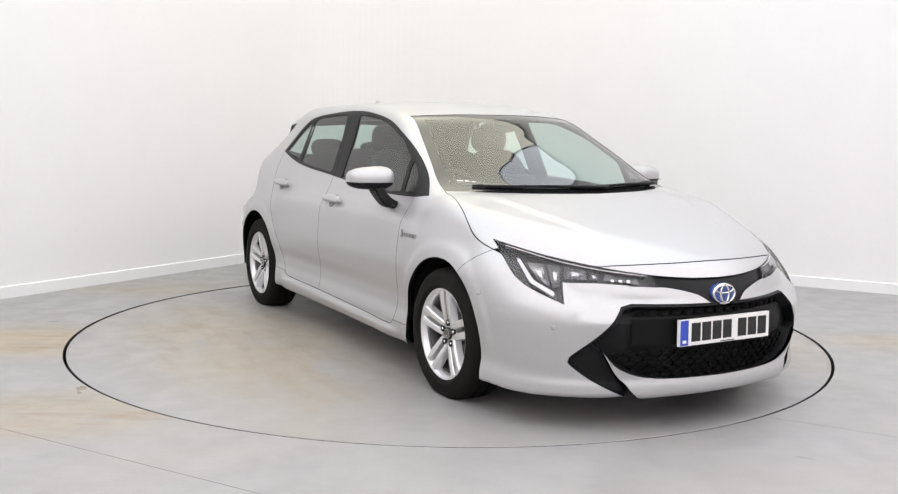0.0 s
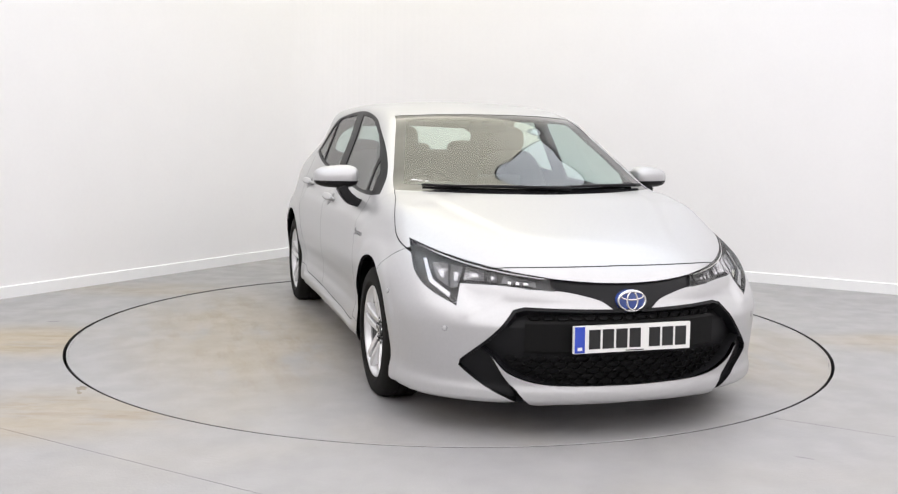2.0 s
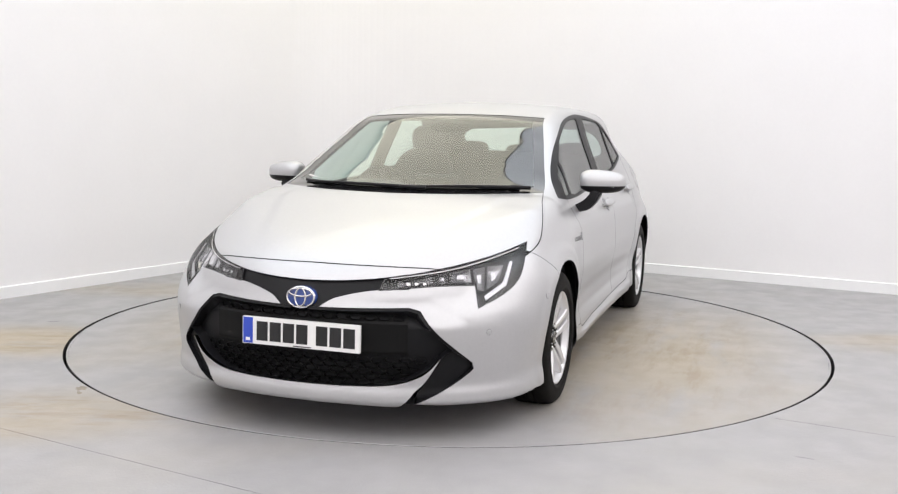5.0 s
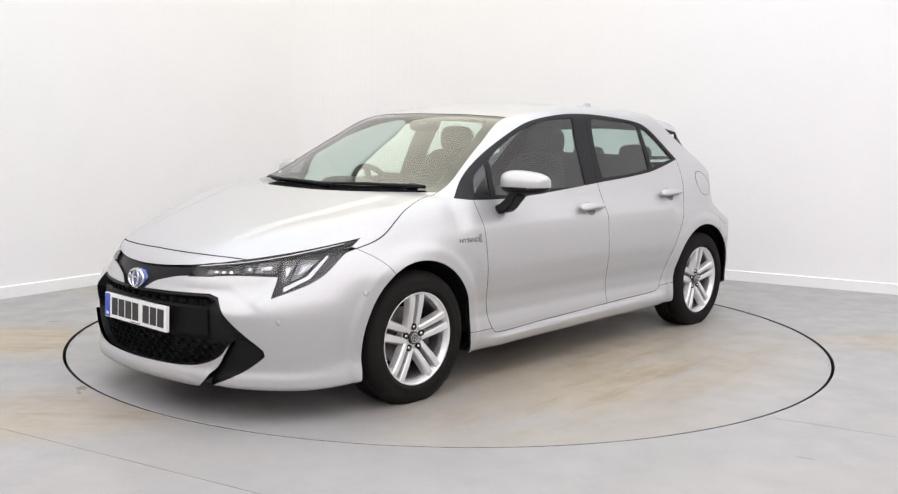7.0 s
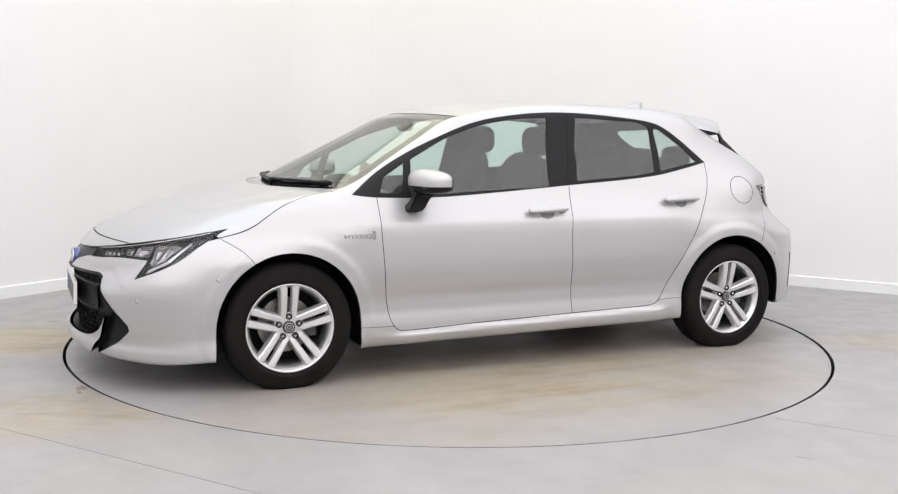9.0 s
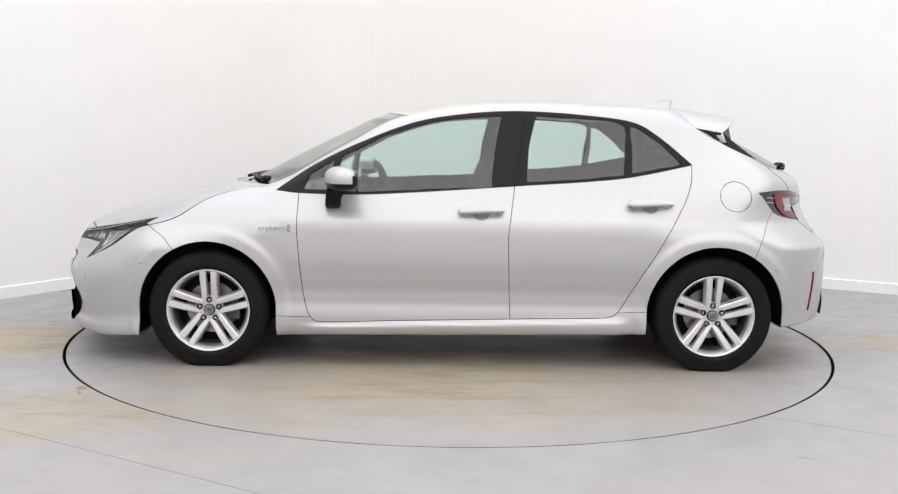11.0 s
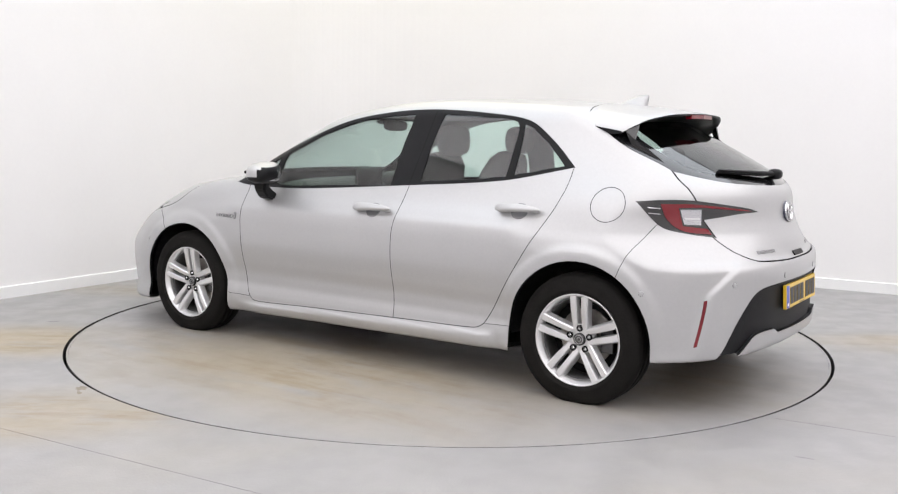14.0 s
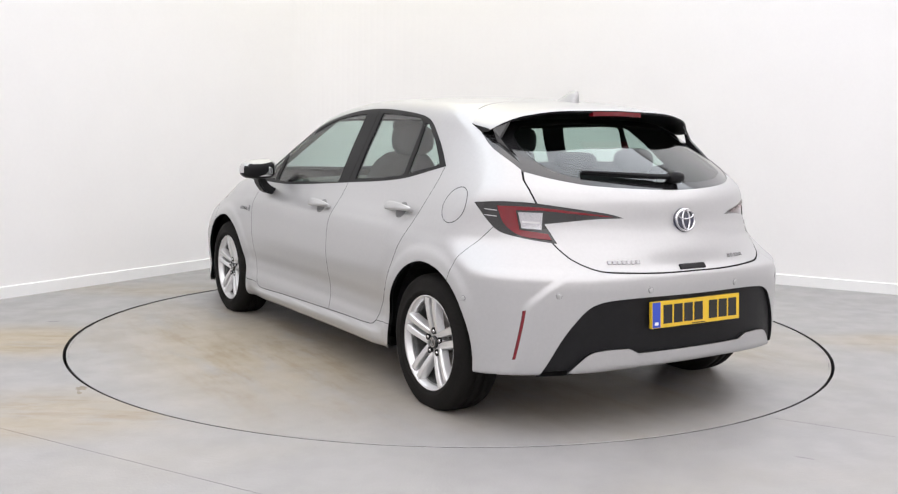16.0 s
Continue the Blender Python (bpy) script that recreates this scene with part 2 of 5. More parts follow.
bm = bmesh.new()
lathe(bm, [(0.0005, DECK), (0.6, DECK), (1.2, DECK), (1.8, DECK), (DISK - 0.013, DECK), (DISK - 0.013, -0.05)], 192)
part("deck_plate", bm, TABLE, turntable, "grey painted deck plate with tan patches")
bm = bmesh.new()
lathe(bm, [(DISK - 0.0125, -0.05), (DISK - 0.0125, -0.0015), (DISK - 0.002, -0.0015), (DISK, -0.004), (DISK, -0.05)], 192)
# the ring's upright faces are blackened too, as shade in the gap
for f in bm.faces:
    f.normal_update()
    f.material_index = 1 if abs(f.normal.z) < 0.5 else 0
part("edge_ring", bm, [TABLE, PIT], turntable, "thin edge ring, its side black for the gap's shade")
bm = bmesh.new()
lathe(bm, [(0.0005, -0.02), (DISK - 0.02, -0.02)], 64)
part("sub_deck", bm, PIT, turntable)


def floor_joint(x, y, length):
    bm = bmesh.new()
    box(bm, 0, length, -0.0009, 0.0009, -0.002, 0.0004)
    ob = structure("floor_joint", bm, STEEL, "thin dark joint in the painted floor")
    ob.matrix_basis = pose(x, y, 0, 0, 0, math.degrees(math.atan2(RIGHT.y, RIGHT.x)))


floor_joint(-2.6, -1.67, 3.2)
floor_joint(1.45, -1.77, 2.6)

bm = bmesh.new()
box(bm, -14, 14, -12, 10, HIGH, HIGH + 0.1)
structure("ceiling", bm, CEIL, "plain pale studio ceiling")


def ceiling_lamp(x, y, sx, sy, turn, glow, label):
    lamp = tagged(new("ceiling_lamp"), label, "ceiling light", "ceiling lights")
    lamp.matrix_basis = pose(x, y, HIGH - 0.08, 0, 0, turn)
    bm = bmesh.new()
    box(bm, -sx / 2 - 0.005, sx / 2 + 0.005, -sy / 2 - 0.005, sy / 2 + 0.005, 0.012, 0.075, 0.004)
    part("housing", bm, SKIRT, lamp)
    bm = bmesh.new()
    box(bm, -sx / 2, sx / 2, -sy / 2, sy / 2, 0.0, 0.011)
    part("diffuser", bm, glow, lamp)
    return lamp


TURN = math.degrees(math.atan2(RIGHT.y, RIGHT.x))
for i in range(4):
    for j in range(4):
        p = CORNER + RIGHT * (1.65 + 3.05 * i) + LEFT * (1.7 + 3.2 * j)
        glow = PANEL
        # the added tints hang over the far corner, where the windscreen mirrors them
        if (i, j) == (0, 0):
            glow = WARMPANEL
        if (i, j) in ((0, 1), (1, 0)):
            glow = COOLPANEL
        ceiling_lamp(p.x, p.y, 3.02, 3.17, TURN, glow, "large diffused ceiling light panel, out of view")

# ---- the car's body: x ahead, y to its left, z up, halfway between the axles ----
def curve(keys):
    """A smooth curve through (at, value) keys that never overshoots them."""
    k = np.array(keys, float)
    x, y = k[:, 0], k[:, 1]
    h, d = np.diff(x), np.diff(y) / np.diff(x)
    m = np.zeros(len(x))
    m[0], m[-1] = d[0], d[-1]
    for i in range(1, len(x) - 1):
        if d[i - 1] * d[i] > 0:
            w1, w2 = 2 * h[i] + h[i - 1], h[i] + 2 * h[i - 1]
            m[i] = (w1 + w2) / (w1 / d[i - 1] + w2 / d[i])

    def at(q):
        q = np.asarray(q, float)
        c = np.clip(q, x[0], x[-1])
        i = np.clip(np.searchsorted(x, c) - 1, 0, len(h) - 1)
        t = (c - x[i]) / h[i]
        v = (1 + 2 * t) * (1 - t) ** 2 * y[i] + t * (1 - t) ** 2 * h[i] * m[i] + t * t * (3 - 2 * t) * y[i + 1] + t * t * (t - 1) * h[i] * m[i + 1]
        return v + np.where(q < x[0], (q - x[0]) * m[0], 0) + np.where(q > x[-1], (q - x[-1]) * m[-1], 0)
    return at


def ramp(a, b, q):
    t = np.clip((q - a) / (b - a), 0, 1)
    return t * t * (3 - 2 * t)


def smax(a, b, k):
    h = np.clip(0.5 + 0.5 * (a - b) / k, 0, 1)
    return b + (a - b) * h + k * h * (1 - h)


width_at = curve([(-2.3, 0.72), (-2.0, 0.80), (-1.8, 0.855), (-1.6, 0.884), (-1.3, 0.893), (-0.9, 0.884), (-0.3, 0.868), (0.4, 0.868),
                  (0.9, 0.882), (1.3, 0.893), (1.6, 0.884), (1.8, 0.86), (2.0, 0.81), (2.3, 0.70)])
tuck_at = curve([(0.10, -0.080), (0.16, -0.040), (0.195, -0.020), (0.23, -0.012), (0.262, -0.012), (0.30, -0.017), (0.345, -0.025), (0.39, -0.025), (0.47, -0.012), (0.58, 0.0), (0.70, -0.006),
                 (0.77, -0.018), (0.815, -0.042), (0.88, -0.082), (0.95, -0.116), (1.08, -0.168), (1.20, -0.217), (1.34, -0.270), (1.44, -0.312)])
bumper_tuck_at = curve([(0.08, -0.050), (0.12, -0.022), (0.16, -0.006), (0.20, -0.008), (0.26, -0.018), (0.36, -0.008), (0.46, 0.0), (0.58, 0.0), (0.68, -0.004),
                        (0.74, -0.018), (0.80, -0.045), (0.88, -0.084), (0.95, -0.116), (1.08, -0.168), (1.20, -0.217), (1.34, -0.270), (1.44, -0.312)])
crest_at = curve([(-1.75, 1.30), (-1.56, 1.335), (-1.4, 1.375), (-1.2, 1.390), (-0.8, 1.412), (-0.4, 1.420), (-0.1, 1.412), (0.2, 1.382), (0.45, 1.330),
                  (0.7, 1.215), (0.95, 1.090), (1.17, 0.972), (1.22, 0.950), (1.30, 0.937), (1.54, 0.880), (1.88, 0.792), (2.02, 0.745), (2.14, 0.695), (2.20, 0.655), (2.28, 0.56)])
nose_at = curve([(0.08, 2.15), (0.13, 2.215), (0.16, 2.246), (0.19, 2.246), (0.225, 2.236), (0.30, 2.247), (0.45, 2.262), (0.51, 2.255), (0.56, 2.235), (0.60, 2.218), (0.64, 2.20), (0.68, 2.170), (0.72, 2.115), (0.80, 1.97)])
tail_at = curve([(0.12, -1.98), (0.24, -2.07), (0.33, -2.083), (0.45, -2.086), (0.60, -2.088), (0.655, -2.082), (0.69, -2.056), (0.75, -2.040), (0.86, -2.000), (0.955, -1.985), (0.995, -1.965), (1.03, -1.92), (1.30, -1.42), (1.45, -1.15)])
crease_at = curve([(0.2, 0.79), (0.31, 0.775), (0.53, 0.742), (0.60, 0.69), (0.66, 0.62), (0.72, 0.53), (0.8, 0.40)])
under_at = curve([(-2.2, 0.31), (-1.95, 0.26), (-1.66, 0.235), (-0.95, 0.19), (0.93, 0.163), (1.67, 0.156), (1.95, 0.140), (2.08, 0.140), (2.16, 0.152), (2.3, 0.165)])
AXLES = (1.32, -1.32)
WHEEL_Z = 0.305
HUB_Z = 0.293


def nose_line(y, z):
    """How far ahead the front reaches; a lip with a pressed lower edge runs from lamp to lamp over the grille."""
    front = nose_at(z) - 0.40 * y * y - 0.35 * y ** 6 - 0.22 * y * y * ramp(0.455, 0.58 + 0.26 * ramp(0.58, 0.80, y), z)
    edge = 0.497 + 0.42 * np.clip(0.655 - y, 0, 0.16)
    return front + 0.010 * ramp(edge - 0.020, edge + 0.014, z) * ramp(0.690, 0.640, y) * ramp(0.66, 0.585, z) * ramp(0.20, 0.42, y)


def body_field(p):
    """Below nought inside the body, above it outside."""
    x, y, z = p[..., 0], np.abs(p[..., 1]), p[..., 2]
    ends = ramp(0.92, 1.06, np.abs(x))
    side = width_at(x) + tuck_at(z) * (1 - ends) + bumper_tuck_at(z) * ends
    # the sill juts out under the doors and tapers off before the wheels
    top_edge = 0.252 - 0.0265 * x
    side = side + 0.018 * ramp(top_edge + 0.004, top_edge - 0.022, z) * ramp(0.90, 0.68, x) * ramp(-0.90, -0.78, x)
    for ax in AXLES:
        r = np.hypot(x - ax, (z - WHEEL_Z) * 1.0)
        side = side + 0.008 * ramp(0.440, 0.396, r) - 0.003 * np.exp(-((r - 0.46) / 0.05) ** 2) * ramp(0.3, 0.6, z)
    # the front wing narrows towards the headlamp, the quarter leans in towards the tailgate under a full haunch
    side = side - 0.055 * ramp(1.1, 1.6, x) * ramp(0.60, 0.76, z)
    side = side - 0.16 * ramp(-1.0, -1.9, x) * ramp(0.95, 1.30, z)
    side = side + 0.020 * np.exp(-((x + 1.45) / 0.35) ** 2 - ((z - 0.92) / 0.10) ** 2)
    shift = 0.30 * y * y * (1 - 0.75 * ramp(1.12, 1.45, x)) * ramp(-0.4, 0.2, x)
    top = crest_at(x + shift) - 0.10 * y * y * (1 - 0.8 * ramp(0.85, 1.15, x))
    # the bonnet's middle stands a little proud of two folds that close in towards the nose
    bend = 0.36 + 0.20 * ramp(2.0, 1.25, x)
    top = top - 0.009 * ramp(bend - 0.035, bend + 0.035, y) * ramp(1.16, 1.34, x) * ramp(2.08, 1.85, x)
    front = nose_line(y, z)
    back = tail_at(z) + 0.20 * y * y + 0.5 * y ** 6 + 0.30 * y * y * ramp(0.64, 0.80, z)
    # a pressed edge runs down the rear bumper from the lamp to the reflector
    fold = crease_at(z)
    back = back + 0.015 * ramp(fold - 0.008, fold + 0.016, y) * ramp(0.24, 0.31, z) * ramp(0.76, 0.62, z)
    f = smax(y - side, (z - top) * 0.93, 0.07)
    f = smax(f, (x - front) * 0.9, 0.07)
    f = smax(f, (back - x) * 0.9, 0.05)
    return smax(f, under_at(x) - z, 0.018)


def body_grid(step=0.017):
    """Half of the body's skin: rays from an inner box through an outer box, met with the field."""
    lo, hi = np.array([-2.35, 0.0, 0.02]), np.array([2.45, 1.05, 1.60])
    ilo, ihi = np.array([-1.45, 0.0, 0.45]), np.array([1.75, 0.35, 0.70])
    n = [int(round((hi[i] - lo[i]) / step)) for i in range(3)]
    n[1] = int(n[1] * 1.1)
    index, pts, faces = {}, [], []

    def vid(i, j, k):
        key = (i, j, k)
        if key not in index:
            index[key] = len(pts)
            pts.append(key)
        return index[key]

    for i in range(n[0]):
        for k in range(n[2]):
            faces.append((vid(i, n[1], k), vid(i, n[1], k + 1), vid(i + 1, n[1], k + 1), vid(i + 1, n[1], k)))
        for j in range(n[1]):
            faces.append((vid(i, j, n[2]), vid(i + 1, j, n[2]), vid(i + 1, j + 1, n[2]), vid(i, j + 1, n[2])))
    # the turned-under edge all round; the middle of the belly stays open over the floor pan
    for i in range(n[0]):
        for j in range(n[1]):
            if j > 0.45 * n[1] or i > 0.86 * n[0] or i < 0.10 * n[0]:
                faces.append((vid(i, j, 0), vid(i, j + 1, 0), vid(i + 1, j + 1, 0), vid(i + 1, j, 0)))
    for j in range(n[1]):
        for k in range(n[2]):
            faces.append((vid(n[0], j, k), vid(n[0], j + 1, k), vid(n[0], j + 1, k + 1), vid(n[0], j, k + 1)))
            faces.append((vid(0, j, k), vid(0, j, k + 1), vid(0, j + 1, k + 1), vid(0, j + 1, k)))
    frac = np.array(pts, float) / np.array(n)
    outer = lo + frac * (hi - lo)
    inner = ilo + frac * (ihi - ilo)
    a, b = np.zeros(len(outer)), np.ones(len(outer))
    for _ in range(34):
        m = (a + b) / 2
        inside = body_field(inner + (outer - inner) * m[:, None]) < 0
        a, b = np.where(inside, m, a), np.where(inside, b, m)
    at = inner + (outer - inner) * ((a + b) / 2)[:, None]
    return at, faces


def body_normals(at):
    e = 0.010
    g = np.stack([body_field(at + d) - body_field(at - d) for d in np.eye(3) * e], 1)
    g[np.abs(at[:, 1]) < 1e-6, 1] = 0
    return g / np.linalg.norm(g, axis=1)[:, None]


# ---- cutting the skin along outlines ----
VIEWS = {"side": ((1, 0, 0), (0, 0, 1)), "front": ((0, 1, 0), (0, 0, 1)), "top": ((1, 0, 0), (0, 1, 0)),
         "bow": ((-0.6, 0.8, 0), (0, 0, 1)), "stern": ((0.6, 0.8, 0), (0, 0, 1))}


def smooth_line(points, closed=True, per=5, sharp=()):
    """A flowing line through the points; those whose numbers are in sharp stay corners."""
    n = len(points)
    P = [np.array(p, float) for p in points]
    out = []
    for i in range(n if closed else n - 1):
        p1, p2 = P[i], P[(i + 1) % n]
        p0 = P[i - 1] if (closed or i > 0) else p1
        p3 = P[(i + 2) % n] if (closed or i + 2 < n) else p2
        if i in sharp:
            p0 = p1 - (p2 - p1)
        if (i + 1) % n in sharp:
            p3 = p2 + (p2 - p1)
        steps = max(1, min(per, int(np.linalg.norm(p2 - p1) / 0.02)))
        t1, t2 = (p2 - p0) / 2, (p3 - p1) / 2
        cap = np.linalg.norm(p2 - p1)
        for t_ in (t1, t2):
            l_ = np.linalg.norm(t_)
            if l_ > cap:
                t_ *= cap / l_
        for s in range(steps):
            t = s / steps
            out.append((1 + 2 * t) * (1 - t) ** 2 * p1 + t * (1 - t) ** 2 * t1 + t * t * (3 - 2 * t) * p2 + t * t * (t - 1) * t2)
    if not closed:
        out.append(P[-1])
    return [tuple(map(float, p)) for p in out]


def strip(line, half, closed=False):
    """A thin band round a line: its outline."""
    P = [np.array(p) for p in line]
    n = len(P)
    a, b = [], []
    for i, p in enumerate(P):
        q0 = P[i - 1] if (closed or i) else p
        q1 = P[(i + 1) % n] if (closed or i + 1 < n) else p
        d = q1 - q0
        d = d / (np.linalg.norm(d) + 1e-12)
        nn = np.array([-d[1], d[0]])
        a.append(tuple(p + nn * half))
        b.append(tuple(p - nn * half))
    return a, b


def inside(poly, pts):
    """Which of the points lie within the outline."""
    poly = np.array(poly)
    x, y = pts[:, 0], pts[:, 1]
    res = np.zeros(len(pts), bool)
    x0, y0 = poly[:, 0], poly[:, 1]
    x1, y1 = np.roll(x0, -1), np.roll(y0, -1)
    for a, b, c, d in zip(x0, y0, x1, y1):
        if b != d:
            hit = ((b > y) != (d > y)) & (x < (c - a) * (y - b) / (d - b) + a)
            res ^= hit
    return res


class Skin:
    def __init__(self, at, faces, normals):
        self.bm = bmesh.new()
        self.nl = self.bm.verts.layers.float_vector.new("way")
        vs = []
        for p, q in zip(at, normals):
            v = self.bm.verts.new(p)
            v[self.nl] = Vector(q)
            vs.append(v)
        for f in faces:
            self.bm.faces.new([vs[i] for i in f])
        self.label = self.bm.faces.layers.int.new("label")
        self.mid = {f: f.calc_center_median()[:] for f in self.bm.faces}

    def centres(self, view):
        u, w = VIEWS[view]
        faces = list(self.mid.keys())
        c = np.array(list(self.mid.values()))
        return faces, np.stack([c @ np.array(u), c @ np.array(w)], 1), c

    def cut(self, line, view, where, closed=True):
        """Splits the faces that the line crosses."""
        u, w = (Vector(k) for k in VIEWS[view])
        P = np.array(line)
        lo, hi = P.min(0) - 0.03, P.max(0) + 0.03
        faces, uv, c = self.centres(view)
        ok = (uv[:, 0] > lo[0]) & (uv[:, 0] < hi[0]) & (uv[:, 1] > lo[1]) & (uv[:, 1] < hi[1]) & where(c)
        n, cell = len(line), 0.04
        bins, boxes = {}, {}

        def enter(f):
            cs = [(v.co.dot(u), v.co.dot(w)) for v in f.verts]
            q = (min(a for a, b in cs), max(a for a, b in cs), min(b for a, b in cs), max(b for a, b in cs))
            boxes[f] = q
            for i in range(int(q[0] // cell), int(q[1] // cell) + 1):
                for j in range(int(q[2] // cell), int(q[3] // cell) + 1):
                    bins.setdefault((i, j), set()).add(f)

        for i in np.nonzero(ok)[0]:
            enter(faces[i])
        for i in range(n if closed else n - 1):
            a, b = line[i], line[(i + 1) % n]
            d = (b[0] - a[0], b[1] - a[1])
            if math.hypot(*d) < 1e-6:
                continue
            x0, x1 = min(a[0], b[0]) - 1e-5, max(a[0], b[0]) + 1e-5
            y0, y1 = min(a[1], b[1]) - 1e-5, max(a[1], b[1]) + 1e-5
            near = set()
            for p in range(int(x0 // cell), int(x1 // cell) + 1):
                for q in range(int(y0 // cell), int(y1 // cell) + 1):
                    for f in bins.get((p, q), ()):
                        if f in boxes:
                            k = boxes[f]
                            if k[1] >= x0 and k[0] <= x1 and k[3] >= y0 and k[2] <= y1:
                                near.add(f)
            if not near:
                continue
            for f in near:
                boxes.pop(f, None)
                self.mid.pop(f, None)
            near = sorted(near, key=lambda f: f.index)
            geom = list(dict.fromkeys(v for f in near for v in f.verts)) + list(dict.fromkeys(e for f in near for e in f.edges)) + near
            nrm = (u * -d[1] + w * d[0]).normalized()
            r = bmesh.ops.bisect_plane(self.bm, geom=geom, dist=1e-6, plane_co=u * a[0] + w * a[1], plane_no=nrm)
            for f in dict.fromkeys([g for g in r["geom"] if isinstance(g, bmesh.types.BMFace)] + [g for g in near if g.is_valid]):
                enter(f)
                self.mid[f] = f.calc_center_median()[:]

    def mark(self, value, line, view, where, only=None):
        """Gives the faces within the outline that label."""
        faces, uv, c = self.centres(view)
        hit = inside(line, uv) & where(c)
        for f, k in zip(faces, hit):
            if k and (only is None or f[self.label] in only):
                f[self.label] = value

    def patch(self, value, line, view, where, only=None):
        self.cut(line, view, where)
        self.mark(value, line, view, where, only)

    def seam(self, line, view, where, half=0.0018, closed=False, only=None, value=1):
        a, b = strip(line, half, closed)
        self.cut(a, view, where, closed)
        self.cut(b, view, where, closed)
        n = len(a)
        faces, uv, c = self.centres(view)
        P = np.array(line)
        lo, hi = P.min(0) - 0.01, P.max(0) + 0.01
        ok = (uv[:, 0] > lo[0]) & (uv[:, 0] < hi[0]) & (uv[:, 1] > lo[1]) & (uv[:, 1] < hi[1]) & where(c)
        idx = np.nonzero(ok)[0]
        sub = uv[idx]
        hit = np.zeros(len(idx), bool)
        for i in range(n if closed else n - 1):
            k = (i + 1) % n
            hit |= inside([a[i], a[k], b[k], b[i]], sub)
        for i in idx[hit]:
            if only is None or faces[i][self.label] in only:
                faces[i][self.label] = value


GAP, HOLE = 1, 2
LABELS = {}


def label_no(name):
    return LABELS.setdefault(name, len(LABELS) + 10)


at, faces = body_grid()
skin = Skin(at, faces, body_normals(at))
everywhere = lambda c: np.ones(len(c), bool)
flank = lambda c: c[:, 1] > 0.42
ahead = lambda c: c[:, 0] > 0.15
astern = lambda c: c[:, 0] < -1.2

# wheel openings
def arch_line(ax, r):
    pts = [(ax + 0.995 * r + 0.012, 0.02), (ax + r, 0.24)]
    for i in range(25):
        a = math.pi * i / 24
        pts.append((ax + r * math.cos(a), WHEEL_Z + r * math.sin(a)))
    pts += [(ax - r, 0.24), (ax - 0.995 * r - 0.012, 0.02)]
    return pts


for ax, r in ((1.32, 0.352), (-1.32, 0.358)):
    skin.patch(HOLE, arch_line(ax, r), "side", flank)

# side windows: one dark frame with panes set into it
DLO = smooth_line([(0.985, 0.917), (0.80, 1.045), (0.57, 1.163), (0.26, 1.283), (-0.04, 1.335), (-0.32, 1.350), (-0.64, 1.334), (-0.91, 1.298), (-1.06, 1.208),
                   (-1.212, 1.078), (-0.89, 1.010), (-0.65, 0.982), (-0.36, 0.960), (0.24, 0.916), (0.55, 0.900), (0.86, 0.904)], sharp=(0, 9))
cabin = lambda c: (c[:, 1] > 0.42) & (c[:, 2] > 0.85)
skin.patch(label_no("window_frame"), DLO, "side", cabin)
PANES = {
    "quarter_glass": [(0.84, 0.925), (0.80, 1.01), (0.685, 1.078), (0.715, 0.922)],
    "front_glass": [(0.675, 0.921), (0.645, 1.095), (0.44, 1.200), (0.18, 1.282), (-0.02, 1.312), (-0.20, 1.322), (-0.165, 1.16), (-0.145, 0.948), (0.24, 0.931), (0.55, 0.915)],
    "rear_glass": [(-0.33, 0.976), (-0.345, 1.16), (-0.385, 1.326), (-0.64, 1.314), (-0.845, 1.287), (-0.855, 1.16), (-0.845, 1.022), (-0.65, 0.998)],
    "rear_quarter_glass": [(-0.885, 1.03), (-0.893, 1.15), (-0.885, 1.276), (-0.93, 1.268), (-1.04, 1.190), (-1.155, 1.083)],
}
for name, pts in PANES.items():
    skin.patch(label_no(name), smooth_line(pts, sharp=range(len(pts)) if "quarter" in name else (0, 1, 2, 5, 6, 7)), "side", cabin)

# windscreen and rear window
screen = lambda c: (c[:, 0] > 0.2) & (c[:, 0] < 1.32) & (c[:, 2] > 0.9)
skin.patch(label_no("windscreen_border"), smooth_line([(-0.02, 0.934), (0.35, 0.938), (0.705, 0.943), (0.66, 1.04), (0.60, 1.17), (0.53, 1.318), (0.3, 1.330), (-0.02, 1.334)], sharp=(0, 2, 5, 7)), "front", screen)
skin.patch(label_no("windscreen"), smooth_line([(-0.03, 0.965), (0.35, 0.968), (0.645, 0.972), (0.60, 1.06), (0.55, 1.17), (0.488, 1.296), (0.3, 1.305), (-0.03, 1.308)], sharp=(0, 2, 5, 7)), "front", screen)
hatch = lambda c: (c[:, 0] < -1.30) & (c[:, 2] > 0.9)
skin.patch(label_no("rear_border"), smooth_line([(-0.02, 1.315), (0.45, 1.30), (0.604, 1.236), (0.622, 1.16), (0.604, 1.073), (0.53, 1.046), (0.41, 1.022), (0.2, 1.008), (-0.02, 1.002)], sharp=(0, 1, 2, 4, 8)), "front", hatch)
skin.patch(label_no("rear_window"), smooth_line([(-0.03, 1.285), (0.43, 1.268), (0.505, 1.22), (0.525, 1.13), (0.49, 1.072), (0.3, 1.040), (-0.03, 1.028)], sharp=(0, 1, 6)), "front", hatch)

